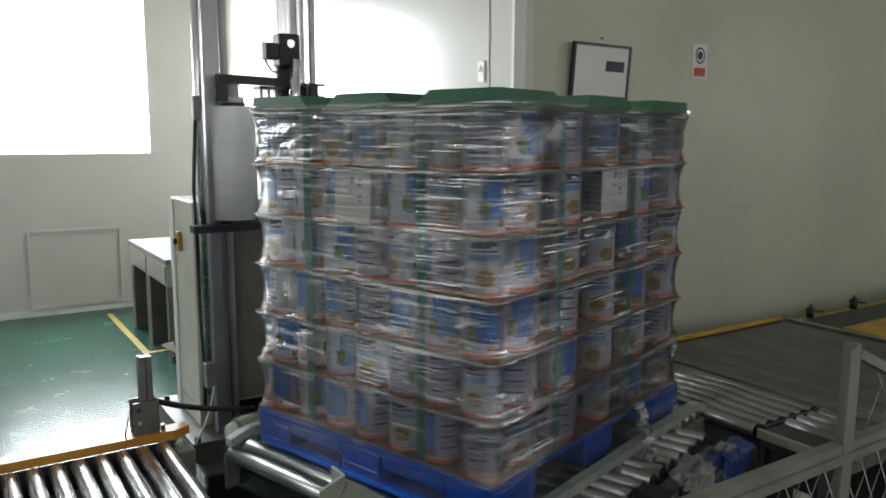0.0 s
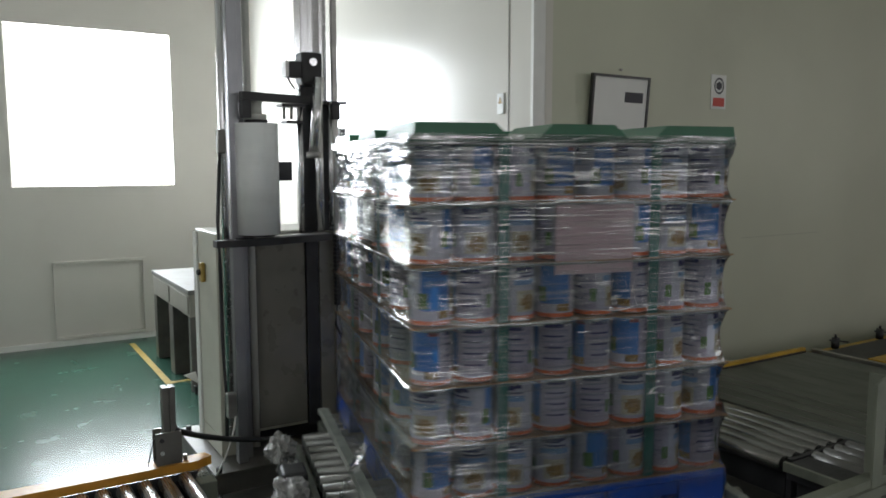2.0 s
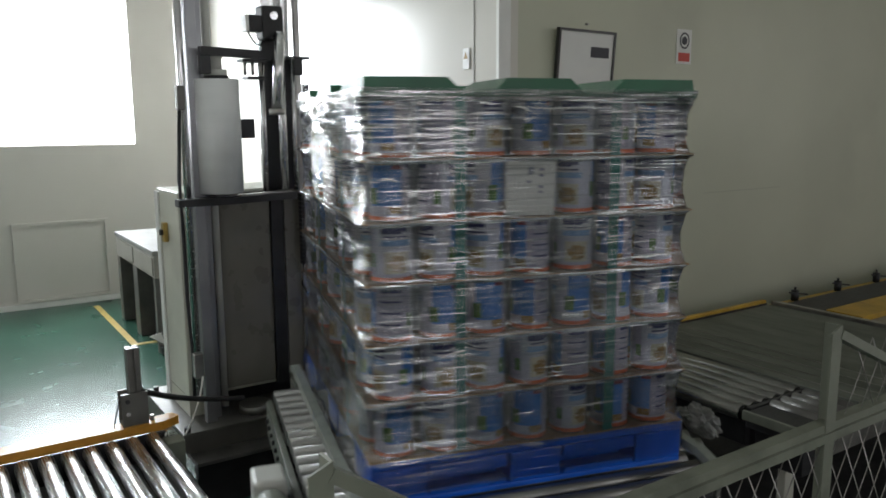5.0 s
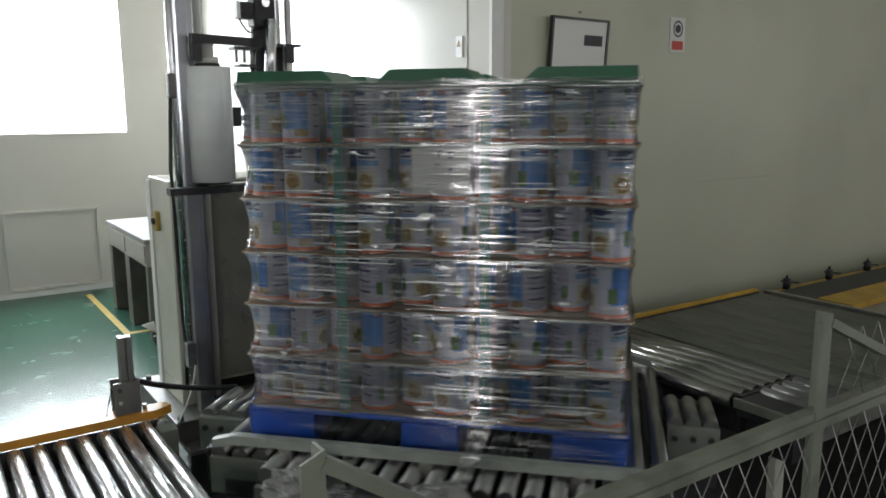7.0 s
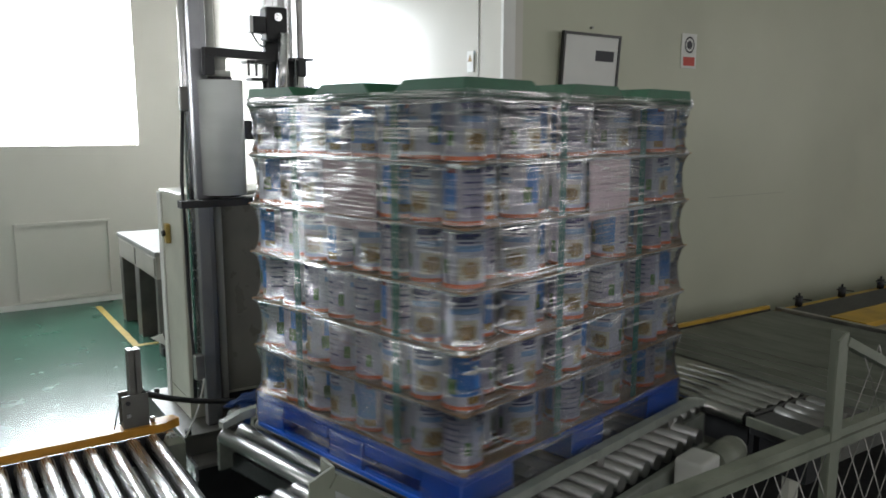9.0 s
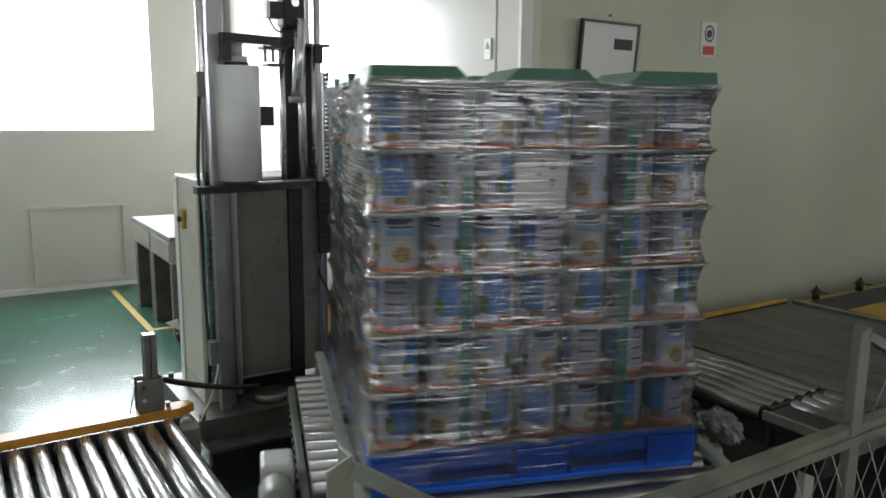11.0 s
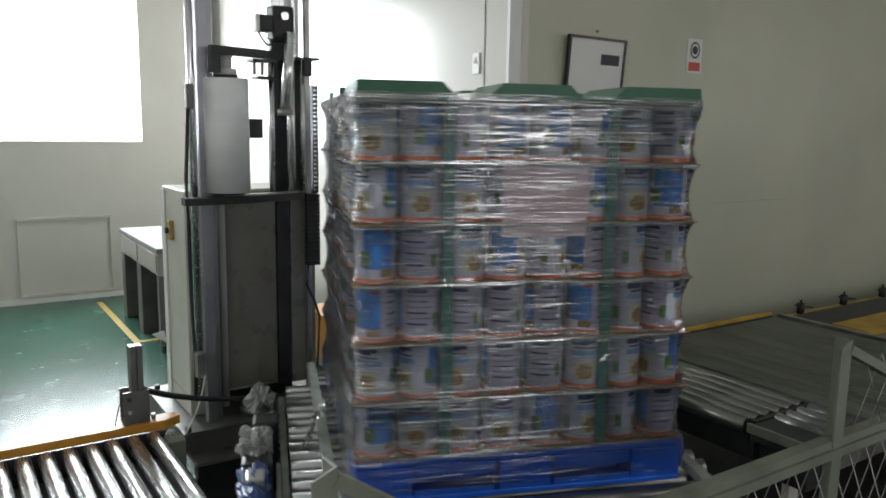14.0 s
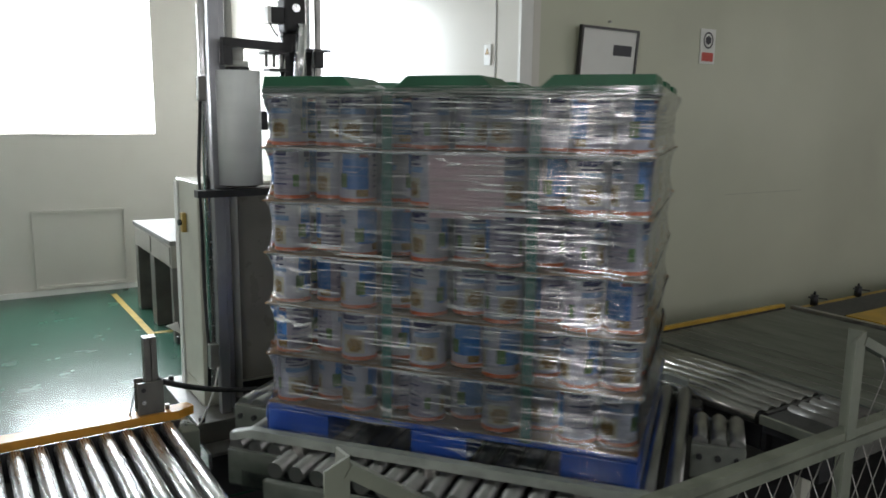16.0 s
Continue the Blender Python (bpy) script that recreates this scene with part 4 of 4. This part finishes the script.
def carriage():
    c = thing("film_carriage", "lifting carriage holding a white film roll", "film carriage", pose(0, 0, 0))
    bm = B()
    prism(bm, [(-0.73, 1.03), (-0.50, 1.03), (-0.17, 1.12), (-0.17, 1.20), (-0.73, 1.09)], "z", 1.295, 1.325)
    part("platform", bm, M_DARK, c, "dark steel carriage platform")
    part("platform_top", prism(B(), [(-0.56, 1.06), (-0.19, 1.13), (-0.19, 1.19), (-0.56, 1.095)], "z", 1.3255, 1.33), M_STEEL, c)
    rx, ry = -0.520, 1.12
    roll = part("film_roll", cyl(B(), (rx, ry, 1.34), (rx, ry, 1.82), 0.094, 40), M_FILMROLL, c, "glossy white roll of stretch film")
    part("core", cyl(B(), (rx, ry, 1.82), (rx, ry, 1.835), 0.05, 24), M_DARK, roll)
    part("chuck", cyl(cyl(B(), (rx, ry, 1.835), (rx, ry, 1.86), 0.046, 24), (rx, ry, 1.86), (rx, ry, 1.91), 0.026, 20), M_CORE, roll, "pale plastic core chuck")
    part("chuck_cap", cyl(B(), (rx, ry, 1.91), (rx, ry, 1.925), 0.032, 16), M_CORE, roll)
    part("roll_seat", cyl(B(), (rx, ry, 1.331), (rx, ry, 1.34), 0.07, 24), M_DARK, c)
    arm = B()
    prism(arm, [(-0.60, 1.05), (-0.26, 1.145), (-0.26, 1.185), (-0.60, 1.09)], "z", 1.915, 1.950)
    part("top_arm", arm, M_DARK, c, "dark steel top arm")
    part("arm_plate", box(B(), -0.60, -0.56, 1.055, 1.095, 1.84, 1.914), M_DARK, c)
    part("clip_plate", box(B(), -0.395, -0.285, 1.13, 1.21, 1.90, 1.912), M_DARK, c)
    for k in range(3):
        part("pin", cyl(B(), (-0.385 + 0.035 * k, 1.14, 1.845), (-0.385 + 0.035 * k, 1.14, 1.899), 0.007, 8), M_STEEL, c)
    part("lower_plate", box(B(), -0.375, -0.285, 1.13, 1.21, 1.828, 1.838), M_DARK, c)
    for x, r in ((-0.297, 0.014), (-0.206, 0.019), (-0.150, 0.012)):
        part("stretch_roller", cyl(B(), (x, 1.175, 1.331), (x, 1.175, 1.93), r, 20), M_ALU, c, "polished stretch roller")
    part("back_plate", box(B(), -0.275, -0.205, 1.222, 1.252, 1.331, 2.14, 0.004), M_DARK, c)
    part("back_plate", box(B(), -0.178, -0.140, 1.222, 1.252, 1.331, 1.924, 0.004), M_DARK, c)
    part("cross_bar", box(B(), -0.468, -0.321, 1.225, 1.245, 1.57, 1.655), M_DARK, c)
    mot = part("motor", box(B(), -0.30, -0.20, 1.13, 1.22, 2.0, 2.145, 0.012), M_BLACK, c, "black drive motor")
    part("motor_shaft", cyl(B(), (-0.250, 1.118, 2.10), (-0.250, 1.13, 2.10), 0.018, 14), M_ALU, mot)
    part("sensor", box(B(), -0.360, -0.301, 1.13, 1.19, 2.03, 2.10, 0.005), M_DARK, c)
    part("sensor_cap", box(B(), -0.375, -0.361, 1.13, 1.19, 2.03, 2.10), M_TRIM, c)
    part("tension_roller", cyl(B(), (-0.262, 1.10, 1.70), (-0.232, 1.10, 2.03), 0.023, 18), M_ALU, c)
    part("roller_collar", cyl(B(), (-0.262, 1.10, 1.672), (-0.262, 1.10, 1.699), 0.035, 18), M_STEEL, c)
    part("side_plate", box(B(), -0.175, -0.065, 1.17, 1.25, 1.925, 1.935), M_DARK, c)
    part("side_box", box(B(), -0.155, -0.115, 1.135, 1.169, 1.85, 1.924, 0.005), M_DARK, c)
    part("wire", tube(B(), arc((-0.365, 1.14, 2.03), (-0.335, 1.12, 1.95), (-0.305, 1.13, 1.98)), 0.004, 6), M_BLACK, c)
    return c


MAST = wrapper()
CARRIAGE = carriage()
hose = thing("black_hose", "black rubber hose slung between post and machine", "hose")
part("hose", tube(B(), arc((-1.03, 0.52, ZT + 0.14), (-0.80, 0.78, ZT - 0.03), (-0.50, 1.04, ZT - 0.15), 20), 0.011, 10), M_BLACK, hose)


def desk():
    t = thing("workbench", "grey steel workbench by the wall", "workbench", pose(-0.29, 3.42, 0))
    part("top", box(B(), -0.01, 0.85, -0.01, 1.27, 0.715, 0.75, 0.005), M_BENCH, t, "scuffed grey bench top")
    # legs painted dark for the shade beneath the bench
    for y, w in ((0.0, 0.06), (0.56, 0.14), (1.16, 0.10)):
        part("leg", box(B(), 0.0, 0.60, y, y + w, 0, 0.55, 0.004), M_BASE, t)
    dr = part("drawer_box", box(B(), 0.0, 0.80, 0.0, 1.26, 0.551, 0.714), M_GREY, t)
    for y in (0.03, 0.65):
        part("drawer_front", box(B(), -0.008, -0.0005, y, y + 0.57, 0.57, 0.70, 0.003), M_GREY, dr)
    # dark panel added to paint the shade in the knee opening
    part("back_panel", box(B(), 0.61, 0.63, 0.0, 1.26, 0.0, 0.55), M_DARK, t)
    part("foot", box(B(), 0.0, 0.05, -0.06, -0.005, 0.0, 0.06, 0.01), M_BLACK, t)


desk()


def storage_bin():
    st = thing("bin_stand", "dark steel stand beside the machine", "stand", pose(0.20, 1.50, 0))
    part("stand_top", box(B(), -0.17, 0.17, -0.15, 0.15, 0.37, 0.40), M_DARK, st)
    for x in (-0.15, 0.15):
        for y in (-0.13, 0.13):
            part("leg", box(B(), x - 0.015, x + 0.015, y - 0.015, y + 0.015, 0.0, 0.369), M_DARK, st)
    t = thing("plastic_bin", "yellow plastic bin on a dark stand", "bin", pose(0.20, 1.50, 0.40))
    bm = B()
    prism(bm, [(-0.13, 0.0), (0.13, 0.0), (0.155, 0.25), (-0.155, 0.25)], "y", -0.13, 0.13)
    part("body", bm, M_YELLOW, t)
    part("rim", box(B(), -0.165, 0.165, -0.14, 0.14, 0.2505, 0.268, 0.004), M_YELLOW, t)


storage_bin()


# ---- fence in front ----
def fence():
    t = thing("safety_fence", "pale green chipped steel fence with chain-link mesh", "fence")
    Y = -1.16
    for x, Y, z, tilt in ((-1.105, -1.10, 1.085, 35), (0.298, -1.16, 1.11, 24), (1.9, -1.16, 1.11, 24)):
        bm = prism(B(), [(x - 0.022, Y - 0.015), (x + 0.022, Y - 0.015), (x + 0.022, Y + 0.03), (x + 0.017, Y + 0.03), (x + 0.017, Y - 0.009), (x - 0.022, Y - 0.009)], "z", 0, z)
        for v in bm.verts:
            if v.co.z > 0.5:
                v.co.z += 0.4 * (v.co.x - x)
        post = part("post", bm, M_PALEG, t)
        brace = B()
        m = Matrix.Translation((x + 0.021, Y, z - 0.012)) @ Matrix.Rotation(radians(tilt), 4, "Y")
        box(brace, 0, 0.34, -0.018, 0.018, -0.016, 0.008, m=m)
        part("brace", brace, M_PALEG, post)
    Y = -1.16
    low = [(Y - 0.021, 0.812), (Y - 0.016, 0.812), (Y - 0.016, 0.832), (Y + 0.024, 0.832), (Y + 0.024, 0.836), (Y - 0.021, 0.836)]
    part("rail", prism(B(), low, "x", -1.10, 3.2), M_PALEG, t)
    high = [(Y - 0.012, 0.8365), (Y - 0.006, 0.8365), (Y - 0.006, 0.853), (Y + 0.022, 0.853), (Y + 0.022, 0.858), (Y - 0.012, 0.858)]
    part("rail", prism(B(), high, "x", -1.10, 3.2), M_PALEG, t)
    part("rail", box(B(), -1.109, 3.2, Y - 0.02, Y + 0.02, 0.08, 0.115), M_PALEG, t)
    bm = B()
    a = 0.082
    for s in (-1, 1):
        x = -2.0
        while x < 3.6:
            p, q = Vector((x, Y + 0.004 * s, 0.1)), Vector((x + s * 0.42, Y + 0.004 * s, 0.82))
            if p.x > -1.1 and q.x > -1.1 and p.x < 3.2 and q.x < 3.2:
                cyl(bm, p, q, 0.0016, 5)
            x += a
    tagged(part("chain_link", bm, M_STEEL, t, "galvanised chain-link wires"), kind="stuff")
    bm = B()
    for s in (-1, 1):
        x = 0.3
        while x < 3.3:
            p, q = Vector((x, Y + 0.004 * s, 0.83)), Vector((x + s * 0.13, Y + 0.004 * s, 1.05))
            if 0.36 < p.x < 3.2 and 0.36 < q.x < 3.2:
                cyl(bm, p, q, 0.0016, 5)
            x += a
    tagged(part("chain_link", bm, M_STEEL, t, "galvanised chain-link wires"), kind="stuff")


fence()


def motions():
    """The table and its load turn clockwise at one steady rate; the film carriage rises and stops."""
    def angle(t):
        return 17.2 - 60.58 * t
    times = [i * 0.2 for i in range(81)]
    walk(LOAD, [(t, pose(-0.006, 0.005, ZT, 0, 0, angle(t))) for t in times])
    walk(TABLE, [(t, pose(-0.006, 0.005, 0, 0, 0, angle(t))) for t in times])
    lift = [(0, -0.070), (0.5, -0.030), (1.0, -0.007), (1.4, 0), (2.0, 0), (16, 0)]
    walk(CARRIAGE, [(t, pose(0, 0, z)) for t, z in lift])


motions()
